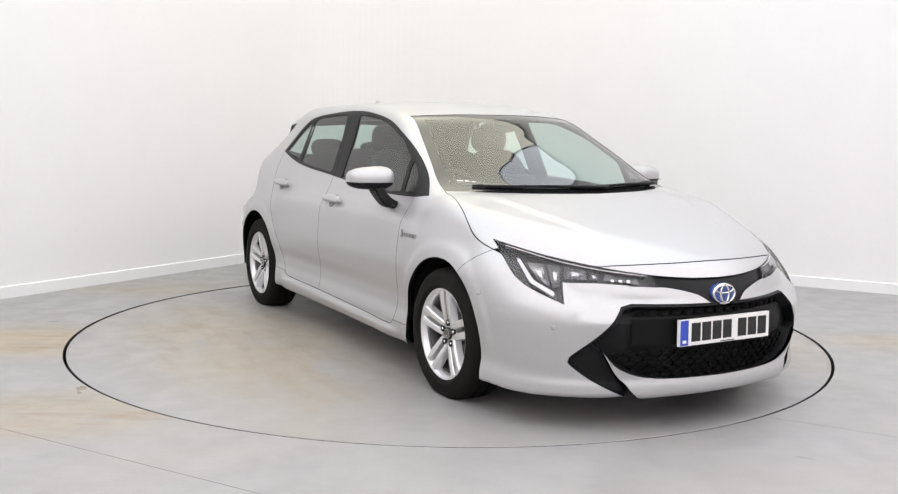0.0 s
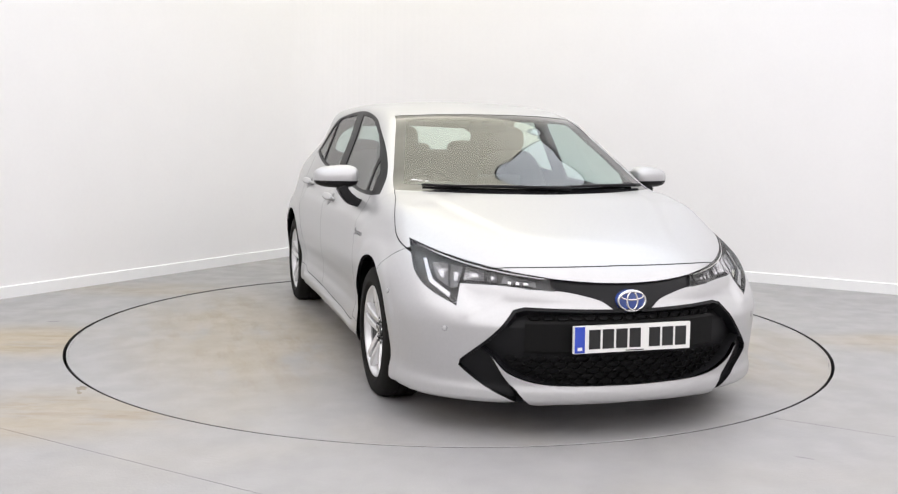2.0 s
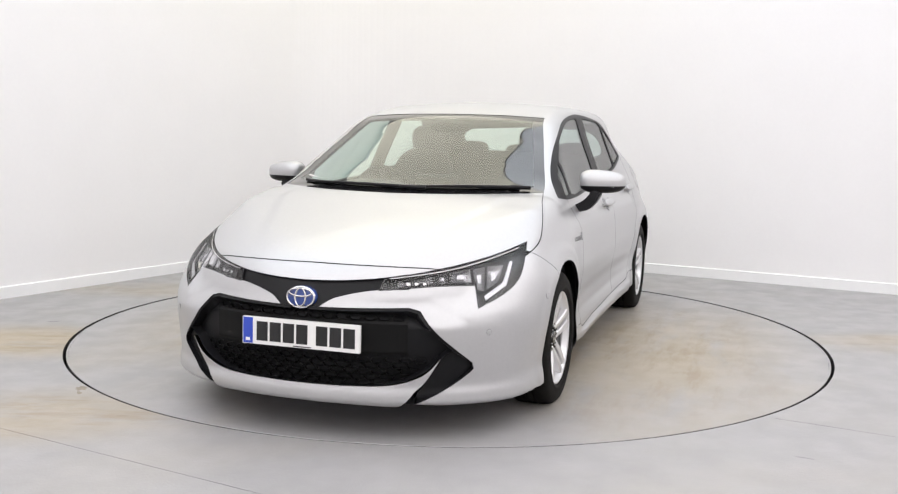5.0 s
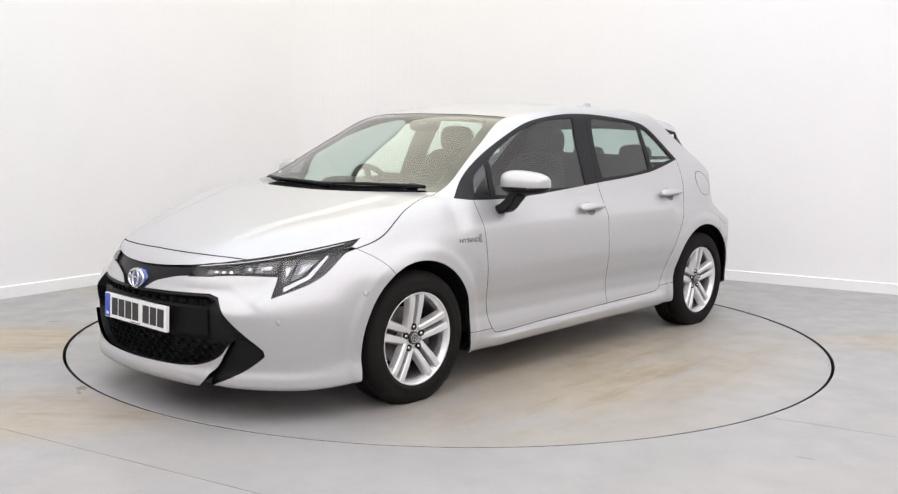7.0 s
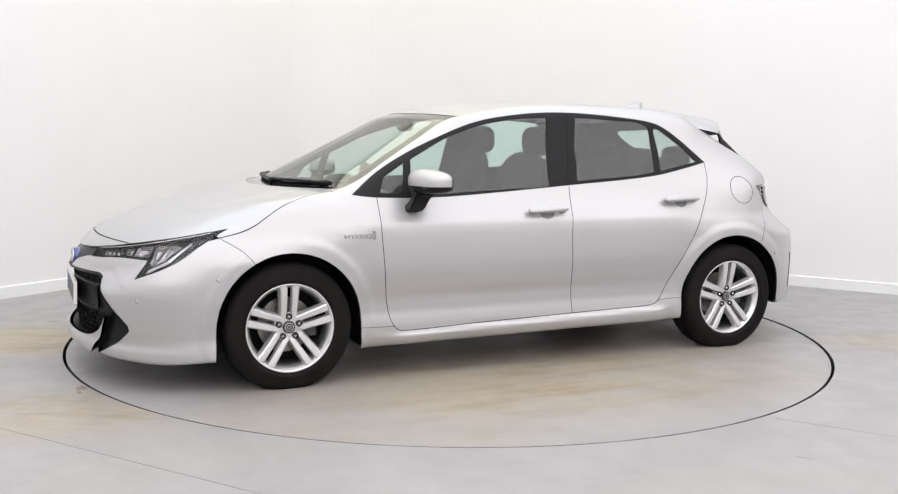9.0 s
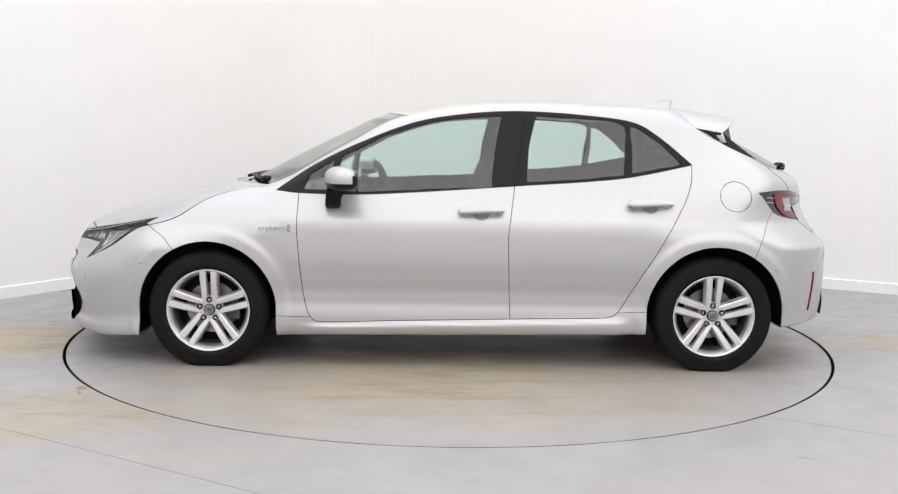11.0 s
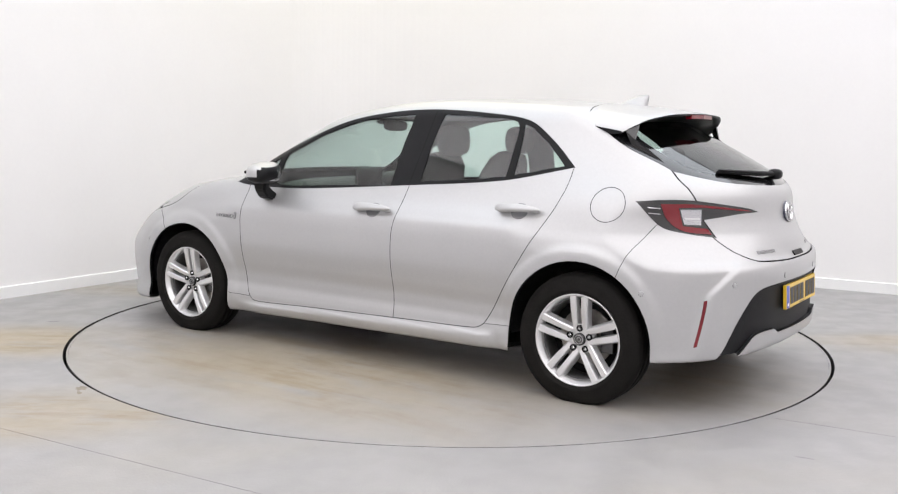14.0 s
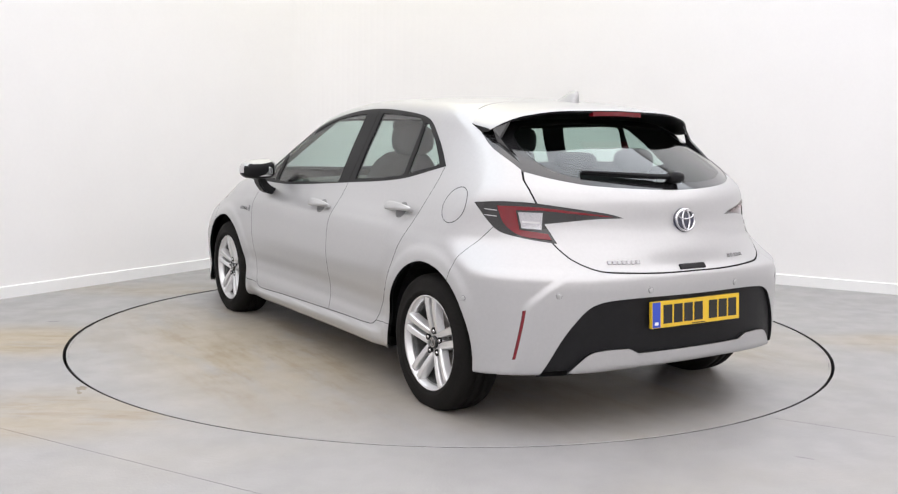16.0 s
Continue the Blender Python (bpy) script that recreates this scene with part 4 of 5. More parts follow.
# ---- wheels ----
def build_wheel(x, y, steer=0.0):
    """A tyre on a five-double-spoke alloy rim; the outer face looks along +z of the wheel."""
    w = new("wheel")
    w.parent = car
    sign = 1 if y > 0 else -1
    w.matrix_basis = pose(x, y, HUB_Z) @ Matrix.Rotation(radians(-90 * sign), 4, "X")
    if sign > 0:
        w.matrix_basis = w.matrix_basis @ Matrix.Rotation(math.pi, 4, "Z")
    R, half = 0.312, 0.102
    bm = bmesh.new()
    prof = [(0.204, -half + 0.02), (0.225, -half), (0.262, -half - 0.004), (0.285, -half + 0.002), (0.302, -half + 0.014), (0.310, -half + 0.032), (R, -0.05),
            (R, -0.028), (R - 0.007, -0.026), (R - 0.007, -0.020), (R, -0.018), (R, 0.018), (R - 0.007, 0.020), (R - 0.007, 0.026), (R, 0.028), (R, 0.05),
            (0.310, half - 0.032), (0.302, half - 0.014), (0.285, half - 0.002), (0.262, half + 0.004), (0.240, half + 0.003), (0.236, half + 0.005), (0.228, half + 0.001), (0.212, half - 0.012), (0.204, half - 0.02)]
    lathe(bm, prof, 72)
    # the weight flattens the tread where it stands
    inv = w.matrix_basis
    for v in bm.verts:
        p = inv @ v.co
        if p.z < DECK:
            v.co = inv.inverted() @ Vector((p.x, p.y, DECK))
    bmesh.ops.recalc_face_normals(bm, faces=bm.faces)
    part("tyre", bm, RUBBER, w, "black rubber tyre", smooth=True)
    bm = bmesh.new()
    lathe(bm, [(0.190, 0.058), (0.199, 0.070), (0.206, 0.088), (0.213, 0.095), (0.217, 0.091), (0.217, 0.072), (0.205, 0.055)], 64, closed=True)
    bmesh.ops.recalc_face_normals(bm, faces=bm.faces)
    part("rim", bm, ALLOY, w, "silver alloy rim", smooth=True)
    # the barrel is darker than the rim: shade behind the spokes, put into its colour
    bm = bmesh.new()
    lathe(bm, [(0.190, -half + 0.01), (0.178, -0.03), (0.184, 0.040), (0.192, 0.060), (0.203, 0.060), (0.200, 0.05), (0.196, -half + 0.01)], 64, closed=True)
    bmesh.ops.recalc_face_normals(bm, faces=bm.faces)
    part("barrel", bm, BARREL, w, "inner barrel, darkened for the shade behind the spokes", smooth=True)
    # a dark disc added to close the wheel, standing in for shade
    bm = bmesh.new()
    lathe(bm, [(0.001, -0.03), (0.19, -0.03)], 48)
    part("wheel_back", bm, SHELL, w)
    bm = bmesh.new()
    lathe(bm, [(0.001, 0.0), (0.06, 0.0), (0.062, -0.012), (0.135, -0.012), (0.135, -0.022)], 48)
    part("brake_disc", bm, DISC, w, "worn steel brake disc")
    bm = bmesh.new()
    box(bm, 0.085, 0.15, -0.06, 0.06, -0.028, 0.022, 0.01)
    part("brake_caliper", bm, STEEL, w)
    for i in range(5):
        a = 2 * math.pi * i / 5 + math.pi / 2
        for s in (-1, 1):
            # a bar from hub to rim, dished a little, with sloping flanks
            bm = bmesh.new()
            secs = []
            for t in range(7):
                q = t / 6
                r = 0.045 + 0.158 * q
                off = s * (0.0265 - 0.003 * (1 - q) + 0.003 * q)
                wid = 0.0155 + 0.004 * q
                h = 0.062 + 0.016 * math.sin(q * math.pi * 0.55) + 0.010 * q
                inner, outer = off - s * wid, off + s * wid
                secs.append([(r, inner, h - 0.034), (r, inner + s * 0.002, h - 0.004), (r, inner + s * 0.005, h), (r, outer - s * 0.008, h + 0.002), (r, outer - s * 0.002, h - 0.004), (r, outer + s * 0.006, h - 0.034)])
            rows = [[bm.verts.new(p) for p in sec] for sec in secs]
            for u, v in zip(rows, rows[1:]):
                for k in range(5):
                    bm.faces.new((u[k], u[k + 1], v[k + 1], v[k]))
            bm.faces.new(rows[-1])
            bmesh.ops.recalc_face_normals(bm, faces=bm.faces)
            part("spoke", bm, ALLOY, w, m=Matrix.Rotation(a, 4, "Z"))
        # web between the pairs, close to the hub
        nut = bmesh.new()
        lathe(nut, [(0.0155, 0.02), (0.0155, 0.0635), (0.0105, 0.0635), (0.0105, 0.045), (0.0005, 0.045)], 14)
        b = a
        socket = part("nut_socket", nut, TRIM, w, m=pose(0.052 * math.cos(b), 0.052 * math.sin(b), 0.004), smooth=False)
        nut = bmesh.new()
        lathe(nut, [(0.0085, 0.03), (0.0085, 0.060), (0.006, 0.063), (0.0005, 0.063)], 6)
        part("wheel_nut", nut, CHROME, w, m=pose(0.052 * math.cos(b), 0.052 * math.sin(b), 0.006))
    bm = bmesh.new()
    star = []
    for i in range(10):
        a = 2 * math.pi * i / 10 + math.pi / 2
        r = 0.074 if i % 2 == 0 else 0.062
        star.append((r * math.cos(a), r * math.sin(a)))
    prism(bm, star, 0.02, 0.058)
    bmesh.ops.bevel(bm, geom=bm.edges[:], offset=0.003, segments=2, affect="EDGES")
    part("hub", bm, ALLOY, w)
    bm = bmesh.new()
    lathe(bm, [(0.030, 0.045), (0.030, 0.066), (0.027, 0.069), (0.0005, 0.070)], 28)
    cap = part("centre_cap", bm, BLACK, w, "dark centre cap with silver oval", smooth=True)
    bm = bmesh.new()
    lathe(bm, [(0.0185, 0.0), (0.0225, 0.0), (0.0225, 0.002), (0.0185, 0.002)], 24, pose(0, 0, 0.0688), True)
    lathe(bm, [(0.008, 0.0), (0.011, 0.0), (0.011, 0.002), (0.008, 0.002)], 24, pose(0, 0, 0.0688), True)
    part("cap_mark", bm, CHROME, cap)
    return w


for ax in AXLES:
    for sg in (1, -1):
        build_wheel(ax, sg * 0.774)
        bm = bmesh.new()
        n = 24
        rows = []
        for i in range(n + 1):
            a = math.pi * (i / n) * 1.06 - math.pi * 0.03
            r = 0.372
            rows.append([bm.verts.new((ax + r * math.cos(a), sg * yy, WHEEL_Z + r * math.sin(a))) for yy in (0.83, 0.50)])
        for u, v in zip(rows, rows[1:]):
            bm.faces.new((u[0], u[1], v[1], v[0]))
        bm.faces.new([r[1] for r in rows])
        part("wheel_liner", bm, PLASTIC, car)

# ---- floor pan ----
bm = bmesh.new()
prism(bm, smooth_line([(2.08, 0.0), (2.0, 0.50), (1.70, 0.66), (1.68, 0.52), (0.95, 0.52), (0.93, 0.74), (-0.93, 0.74), (-0.95, 0.52), (-1.70, 0.52), (-1.72, 0.56), (-1.76, 0.45), (-1.78, 0.0),
                       (-1.76, -0.45), (-1.72, -0.56), (-1.70, -0.52), (-0.95, -0.52), (-0.93, -0.74), (0.93, -0.74), (0.95, -0.52), (1.68, -0.52), (1.70, -0.66), (2.0, -0.50)], sharp=range(22)), 0.19, 0.26)
part("floor_pan", bm, SHELL, car)
for ax in AXLES:
    bm = bmesh.new()
    tube(bm, [(ax, -0.66, 0.29), (ax, -0.3, 0.24), (ax, 0.3, 0.24), (ax, 0.66, 0.29)], 0.035)
    part("axle_beam", bm, SHELL, car)

# ---- door mirrors ----
def superbox(bm, cx, cy, cz, ax, ay, az, p=3.0, nu=24, nv=14, warp=None):
    """A soft-cornered block; warp bends it."""
    rows = []
    for j in range(nv + 1):
        v = -math.pi / 2 + math.pi * j / nv
        row = []
        for i in range(nu):
            u = 2 * math.pi * i / nu
            d = Vector((math.cos(v) * math.cos(u), math.cos(v) * math.sin(u), math.sin(v)))
            k = (abs(d.x) ** p + abs(d.y) ** p + abs(d.z) ** p) ** (-1 / p)
            q = Vector((d.x * k * ax, d.y * k * ay, d.z * k * az))
            if warp:
                q = warp(q)
            row.append(bm.verts.new((cx + q.x, cy + q.y, cz + q.z)))
        rows.append(row)
    for a, b in zip(rows, rows[1:]):
        for i in range(nu):
            k = (i + 1) % nu
            bm.faces.new((a[i], a[k], b[k], b[i]))
    bmesh.ops.remove_doubles(bm, verts=bm.verts, dist=1e-5)
    bmesh.ops.recalc_face_normals(bm, faces=bm.faces)
    return bm


def mirror(side):
    unit = new("door_mirror")
    unit.parent = car
    tagged(unit, "silver door mirror on a black foot")

    def shape(q):
        t = (q.y + 0.105) / 0.21
        return Vector((q.x * (1.0 - 0.25 * t) - 0.045 * t, q.y * side, q.z * (1.0 - 0.20 * t) - 0.008 * t + 0.012 * (1 - (q.x / 0.09) ** 2) * (1 if q.z > 0 else 0)))
    bm = bmesh.new()
    superbox(bm, 0.645, 0.925 * side, 0.987, 0.092, 0.114, 0.058, 3.0, warp=shape)
    bmesh.ops.recalc_face_normals(bm, faces=bm.faces)
    bmesh.ops.bisect_plane(bm, geom=bm.verts[:] + bm.edges[:] + bm.faces[:], plane_co=(0, 0, 0.968), plane_no=(0, 0, 1), clear_inner=True)
    for f in bm.faces:
        f.normal_update()
        f.material_index = 1 if f.normal.x < -0.7 else 0
    part("housing", bm, [PAINT, TRIM], unit, smooth=True)
    bm = bmesh.new()
    superbox(bm, 0.645, 0.925 * side, 0.987, 0.091, 0.113, 0.060, 3.0, warp=shape)
    bmesh.ops.recalc_face_normals(bm, faces=bm.faces)
    bmesh.ops.bisect_plane(bm, geom=bm.verts[:] + bm.edges[:] + bm.faces[:], plane_co=(0, 0, 0.969), plane_no=(0, 0, 1), clear_outer=True)
    part("lower_cover", bm, TRIM, unit, smooth=True)
    bm = bmesh.new()
    rows = []
    for y, z, x0, x1, t in ((0.905, 0.945, 0.60, 0.70, 0.022), (0.885, 0.90, 0.63, 0.71, 0.022), (0.845, 0.86, 0.635, 0.715, 0.026), (0.79, 0.845, 0.64, 0.72, 0.026)):
        rows.append([bm.verts.new(p) for p in ((x0, (y - t) * side, z + 0.6 * t), (x1, (y - t) * side, z + 0.6 * t), (x1, (y + t) * side, z - 0.6 * t), (x0, (y + t) * side, z - 0.6 * t))])
    for a, b in zip(rows, rows[1:]):
        for i in range(4):
            bm.faces.new((a[i], a[(i + 1) % 4], b[(i + 1) % 4], b[i]))
    bm.faces.new(rows[0])
    bm.faces.new(rows[-1])
    bmesh.ops.recalc_face_normals(bm, faces=bm.faces)
    bmesh.ops.bevel(bm, geom=bm.edges[:], offset=0.008, segments=2, affect="EDGES")
    part("foot", bm, TRIM, unit)
    bm = bmesh.new()
    superbox(bm, 0.553, 0.925 * side, 0.976, 0.004, 0.070, 0.030, 4)
    part("mirror_glass", bm, CHROME, unit, "mirror glass")
    bm = bmesh.new()
    tube(bm, [(0.60, 1.028 * side, 0.972), (0.63, 1.022 * side, 0.969), (0.67, 1.006 * side, 0.966), (0.70, 0.985 * side, 0.964)], 0.006, 8)
    part("side_repeater", bm, LENS, unit, "clear side repeater")


mirror(1)
mirror(-1)


# ---- door handles ----
def door_handle(x, z, side):
    q, n = side_q(x, z, side)
    handle = new("door_handle")
    handle.parent = car
    handle.matrix_basis = facing(q, n)
    bm = bmesh.new()
    superbox(bm, 0, 0, 0.038, 0.123, 0.020, 0.013, 3.0, 28, 12, lambda p: Vector((p.x, p.y * (1 - 0.35 * (p.x * side / 0.123)), p.z - 0.012 * (p.x / 0.123) ** 2)))
    part("grip", bm, PAINT, handle, smooth=True)
    for sx in (-0.095, 0.095):
        bm = bmesh.new()
        superbox(bm, sx, 0, 0.014, 0.018, 0.011, 0.022, 3)
        part("grip_foot", bm, PAINT, handle, smooth=True)
    # no hollow: a flat disc, darker than the door for the recess's shade
    bm = bmesh.new()
    lathe(bm, [(0.0005, 0.0012), (0.036, 0.0016), (0.043, 0.0024), (0.0455, 0.0015), (0.0455, -0.006)], 32, Matrix.Diagonal((1.0, 0.92, 1, 1)))
    part("finger_cup", bm, CUP, handle, "rounded finger recess, its shade put into a flat disc's colour", smooth=True)


# the paint darkened by the shade inside the finger recess
CUP = plain("cup_shade", (0.25, 0.25, 0.255), 0.45, 0.7, vary=0.03, scale=300)
for side in (1, -1):
    door_handle(-0.090, 0.817, side)
    door_handle(-0.972, 0.864, side)


# ---- spoiler, fin, wipers ----
def spoiler():
    edge_x = curve([(0.0, -1.560), (0.30, -1.535), (0.487, -1.482), (0.56, -1.44), (0.61, -1.385)])
    edge_z = curve([(0.0, 1.348), (0.30, 1.340), (0.487, 1.314), (0.56, 1.285), (0.61, 1.247)])
    bm = bmesh.new()
    rows = []
    ys = [(-0.605 + 1.21 * i / 60) for i in range(61)]
    for y in ys:
        a = abs(y)
        xe, ze = float(edge_x(a)), float(edge_z(a))
        x0 = -1.165 - 0.08 * (a / 0.6) ** 4
        row = []
        for t in (0.0, 0.02, 0.25, 0.5, 0.75, 0.93):
            x = x0 + (xe - x0) * t
            zs = on_body((x, y, 1.7), (0, 0, -1), 0.9)[0].z if t < 0.1 else None
            if t < 0.1:
                last = (x, zs)
                row.append((x, y, zs + 0.002 * (t > 0)))
            else:
                s = (x - last[0]) / (xe - last[0])
                row.append((x, y, last[1] + (ze - last[1]) * (s ** 1.15)))
        thick = 0.015 * (1 - 0.3 * a / 0.6)
        thin = 1 - 0.65 * (a / 0.605) ** 4
        row += [(xe + 0.004, y, ze), (xe, y, ze - 0.004), (xe + 0.004, y, ze - thick), (xe + 0.03, y, ze - thick - 0.003), (-1.36 - 0.03 * (1 - a), y, ze - (0.028 + 0.02 * (1 - a)) * thin), (-1.33, y, ze - 0.045 * thin)]
        rows.append([bm.verts.new(p) for p in row])
    for a, b in zip(rows, rows[1:]):
        for i in range(len(a) - 1):
            f = bm.faces.new((a[i], a[i + 1], b[i + 1], b[i]))
            f.material_index = 1 if i >= 7 else 0
            f.smooth = i not in (6, 7, 8)
    for cap in (rows[0][::-1], rows[-1]):
        bm.faces.new(cap).material_index = 1
    bmesh.ops.recalc_face_normals(bm, faces=bm.faces)
    ob = part("roof_spoiler", bm, [PAINT, TRIM], car, "silver roof spoiler with dark underside")
    bm = bmesh.new()
    for i in range(12):
        y0, y1 = -0.146 + 0.292 * i / 12, -0.146 + 0.292 * (i + 1) / 12
        p = [(float(edge_x(abs(y))) - 0.002, y, float(edge_z(abs(y)))) for y in (y0, y1)]
        f = [bm.verts.new((p[0][0], p[0][1], p[0][2] - 0.009)), bm.verts.new((p[1][0], p[1][1], p[1][2] - 0.009)), bm.verts.new((p[1][0], p[1][1], p[1][2] - 0.028)), bm.verts.new((p[0][0], p[0][1], p[0][2] - 0.028)),
             bm.verts.new((p[0][0] + 0.03, p[0][1], p[0][2] - 0.009)), bm.verts.new((p[1][0] + 0.03, p[1][1], p[1][2] - 0.009)), bm.verts.new((p[1][0] + 0.03, p[1][1], p[1][2] - 0.030)), bm.verts.new((p[0][0] + 0.03, p[0][1], p[0][2] - 0.030))]
        for q in ((0, 1, 2, 3), (7, 6, 5, 4), (0, 4, 5, 1), (3, 2, 6, 7), (0, 3, 7, 4), (1, 5, 6, 2)):
            bm.faces.new([f[k] for k in q])
    bmesh.ops.remove_doubles(bm, verts=bm.verts, dist=1e-5)
    bmesh.ops.recalc_face_normals(bm, faces=bm.faces)
    part("brake_light", bm, REDLENS, ob, "red high-level brake light")
    # dark fins close the gap between the spoiler's ends and the tailgate
    for sg in (1, -1):
        bm = bmesh.new()
        low = rear_q(0.585, 1.11)
        mid = rear_q(0.590, 1.19)
        line = [Vector((float(edge_x(0.545)) + 0.006, 0.545, float(edge_z(0.545)) - 0.010)), Vector((float(edge_x(0.595)), 0.597, float(edge_z(0.595)) - 0.006)),
                mid[0] - mid[1] * 0.004, low[0] - low[1] * 0.002, mid[0] + mid[1] * 0.030 + Vector((0, -0.012, 0.0))]
        near = [bm.verts.new((p.x, p.y * sg, p.z)) for p in line]
        far = [bm.verts.new((p.x, (p.y - 0.014) * sg, p.z)) for p in line]
        bm.faces.new(near)
        bm.faces.new(far[::-1])
        for i in range(5):
            k = (i + 1) % 5
            bm.faces.new((near[i], far[i], far[k], near[k]))
        bmesh.ops.recalc_face_normals(bm, faces=bm.faces)
        bmesh.ops.triangulate(bm, faces=[f for f in bm.faces if len(f.verts) > 4])
        part("spoiler_fin", bm, BLACK, ob, "gloss black fin beside the rear window")


spoiler()
bm = bmesh.new()
rows = []
for t in range(9):
    q = t / 8
    x = -1.085 - 0.165 * q
    h = 0.056 * min(1.0, (q / 0.7) ** 1.1)
    w = 0.022 * math.sin(math.pi * min(0.5, 0.12 + 0.5 * q)) * (1 if q < 0.9 else 0.8)
    base = float(crest_at(x)) - 0.003
    rows.append([bm.verts.new(p) for p in ((x, -w, base), (x - 0.01 * q, -w * 0.35, base + h * 0.7), (x - 0.012 * q, 0, base + h), (x - 0.01 * q, w * 0.35, base + h * 0.7), (x, w, base))])
for a, b in zip(rows, rows[1:]):
    for i in range(4):
        bm.faces.new((a[i], a[i + 1], b[i + 1], b[i]))
bm.faces.new(rows[-1])
bmesh.ops.recalc_face_normals(bm, faces=bm.faces)
part("aerial_fin", bm, PAINT, car, "silver shark-fin aerial", smooth=True)


def glass_point(y, up_z, lift):
    q, n = front_q(y, up_z)
    return q + n * lift


def front_wiper(y0, y1, z0, z1, bow_z):
    arm = new("wiper")
    arm.parent = car
    pts = [glass_point(y0 + (y1 - y0) * t / 12, z0 + (z1 - z0) * t / 12 + bow_z * math.sin(math.pi * t / 12), 0.014) for t in range(13)]
    bm = bmesh.new()
    tube(bm, pts, lambda t: 0.010 - 0.004 * t, 8)
    part("arm", bm, TRIM, arm, smooth=True)
    pts = [glass_point(y0 + (y1 - y0) * (0.12 + 0.95 * t / 12), z0 + (z1 - z0) * t / 12 + 0.010, 0.006) for t in range(13)]
    bm = bmesh.new()
    tube(bm, pts, 0.007, 6)
    part("blade", bm, TRIM, arm, smooth=True)
    bm = bmesh.new()
    superbox(bm, *pts[0], 0.032, 0.028, 0.012, 2.5)
    part("pivot", bm, TRIM, arm, smooth=True)


front_wiper(0.64, 0.02, 0.955, 0.948, 0.006)
front_wiper(0.16, -0.52, 0.946, 0.955, 0.004)
arm = new("rear_wiper")
arm.parent = car
pts = []
for t in range(10):
    q, n = rear_q(0.0 + 0.40 * t / 9, 1.035 + 0.03 * t / 9)
    pts.append(q + n * (0.024 - 0.008 * t / 9))
bm = bmesh.new()
tube(bm, pts, lambda t: 0.019 - 0.011 * t, 10, 0.7)
part("arm", bm, TRIM, arm, "black rear wiper arm", smooth=True)
bm = bmesh.new()
superbox(bm, *(pts[0] + Vector((-0.005, -0.005, 0))), 0.034, 0.04, 0.026, 2.6)
part("pivot", bm, TRIM, arm, smooth=True)
bm = bmesh.new()
tube(bm, [p + Vector((0.010, 0, -0.008)) for p in pts[2:]], 0.008, 6)
part("blade", bm, TRIM, arm, smooth=True)


# ---- badges and plates ----
def oval_ring(bm, a, b, w, h, lift=0.0, dx=0.0, dy=0.0, n=40):
    rows = []
    for i in range(n):
        t = 2 * math.pi * i / n
        c, s = math.cos(t), math.sin(t)
        rows.append([bm.verts.new(p) for p in ((dx + (a - w) * c, dy + (b - w) * s, lift), (dx + (a - w * 0.8) * c, dy + (b - w * 0.8) * s, lift + h), (dx + (a - w * 0.2) * c, dy + (b - w * 0.2) * s, lift + h), (dx + a * c, dy + b * s, lift))])
    for i in range(n):
        u, v = rows[i], rows[(i + 1) % n]
        for k in range(3):
            bm.faces.new((u[k], v[k], v[k + 1], u[k + 1]))
    return bm


NAVY = plain("emblem_navy", (0.006, 0.010, 0.04), 0.15, coat=1.0, vary=0.1)


def emblem(q, n, a, b, field_mat, label):
    """An oval badge: a coloured field under plain bright ovals."""
    e = new("emblem")
    e.parent = car
    tagged(e, label)
    e.matrix_basis = facing(q, n, lift=0.002)
    bm = bmesh.new()
    lathe(bm, [(0.0005, 0.012), (0.7, 0.0105), (0.95, 0.007), (1.0, 0.0), (1.0, -0.03)], 40, Matrix.Diagonal((a, b, 1, 1)))
    part("field", bm, field_mat, e, smooth=True)
    bm = bmesh.new()
    oval_ring(bm, a * 0.97, b * 0.97, 0.009, 0.006, 0.008)
    part("outer_oval", bm, CHROME, e, smooth=True)
    bm = bmesh.new()
    oval_ring(bm, a * 0.40, b * 0.85, 0.0075, 0.006, 0.0105)
    part("upright_oval", bm, CHROME, e, smooth=True)
    bm = bmesh.new()
    oval_ring(bm, a * 0.80, b * 0.42, 0.0075, 0.006, 0.0105, 0, b * 0.42)
    part("cross_oval", bm, CHROME, e, smooth=True)


q, n = front_q(0.0, 0.562)
emblem(q + Vector((-0.012, 0, 0.004)), (1, 0, 0.12), 0.067, 0.047, BLUE, "blue oval badge with bright rings")
q, n = rear_q(0.0, 0.876)
emblem(q, n, 0.060, 0.053, NAVY, "dark blue oval badge with bright rings")


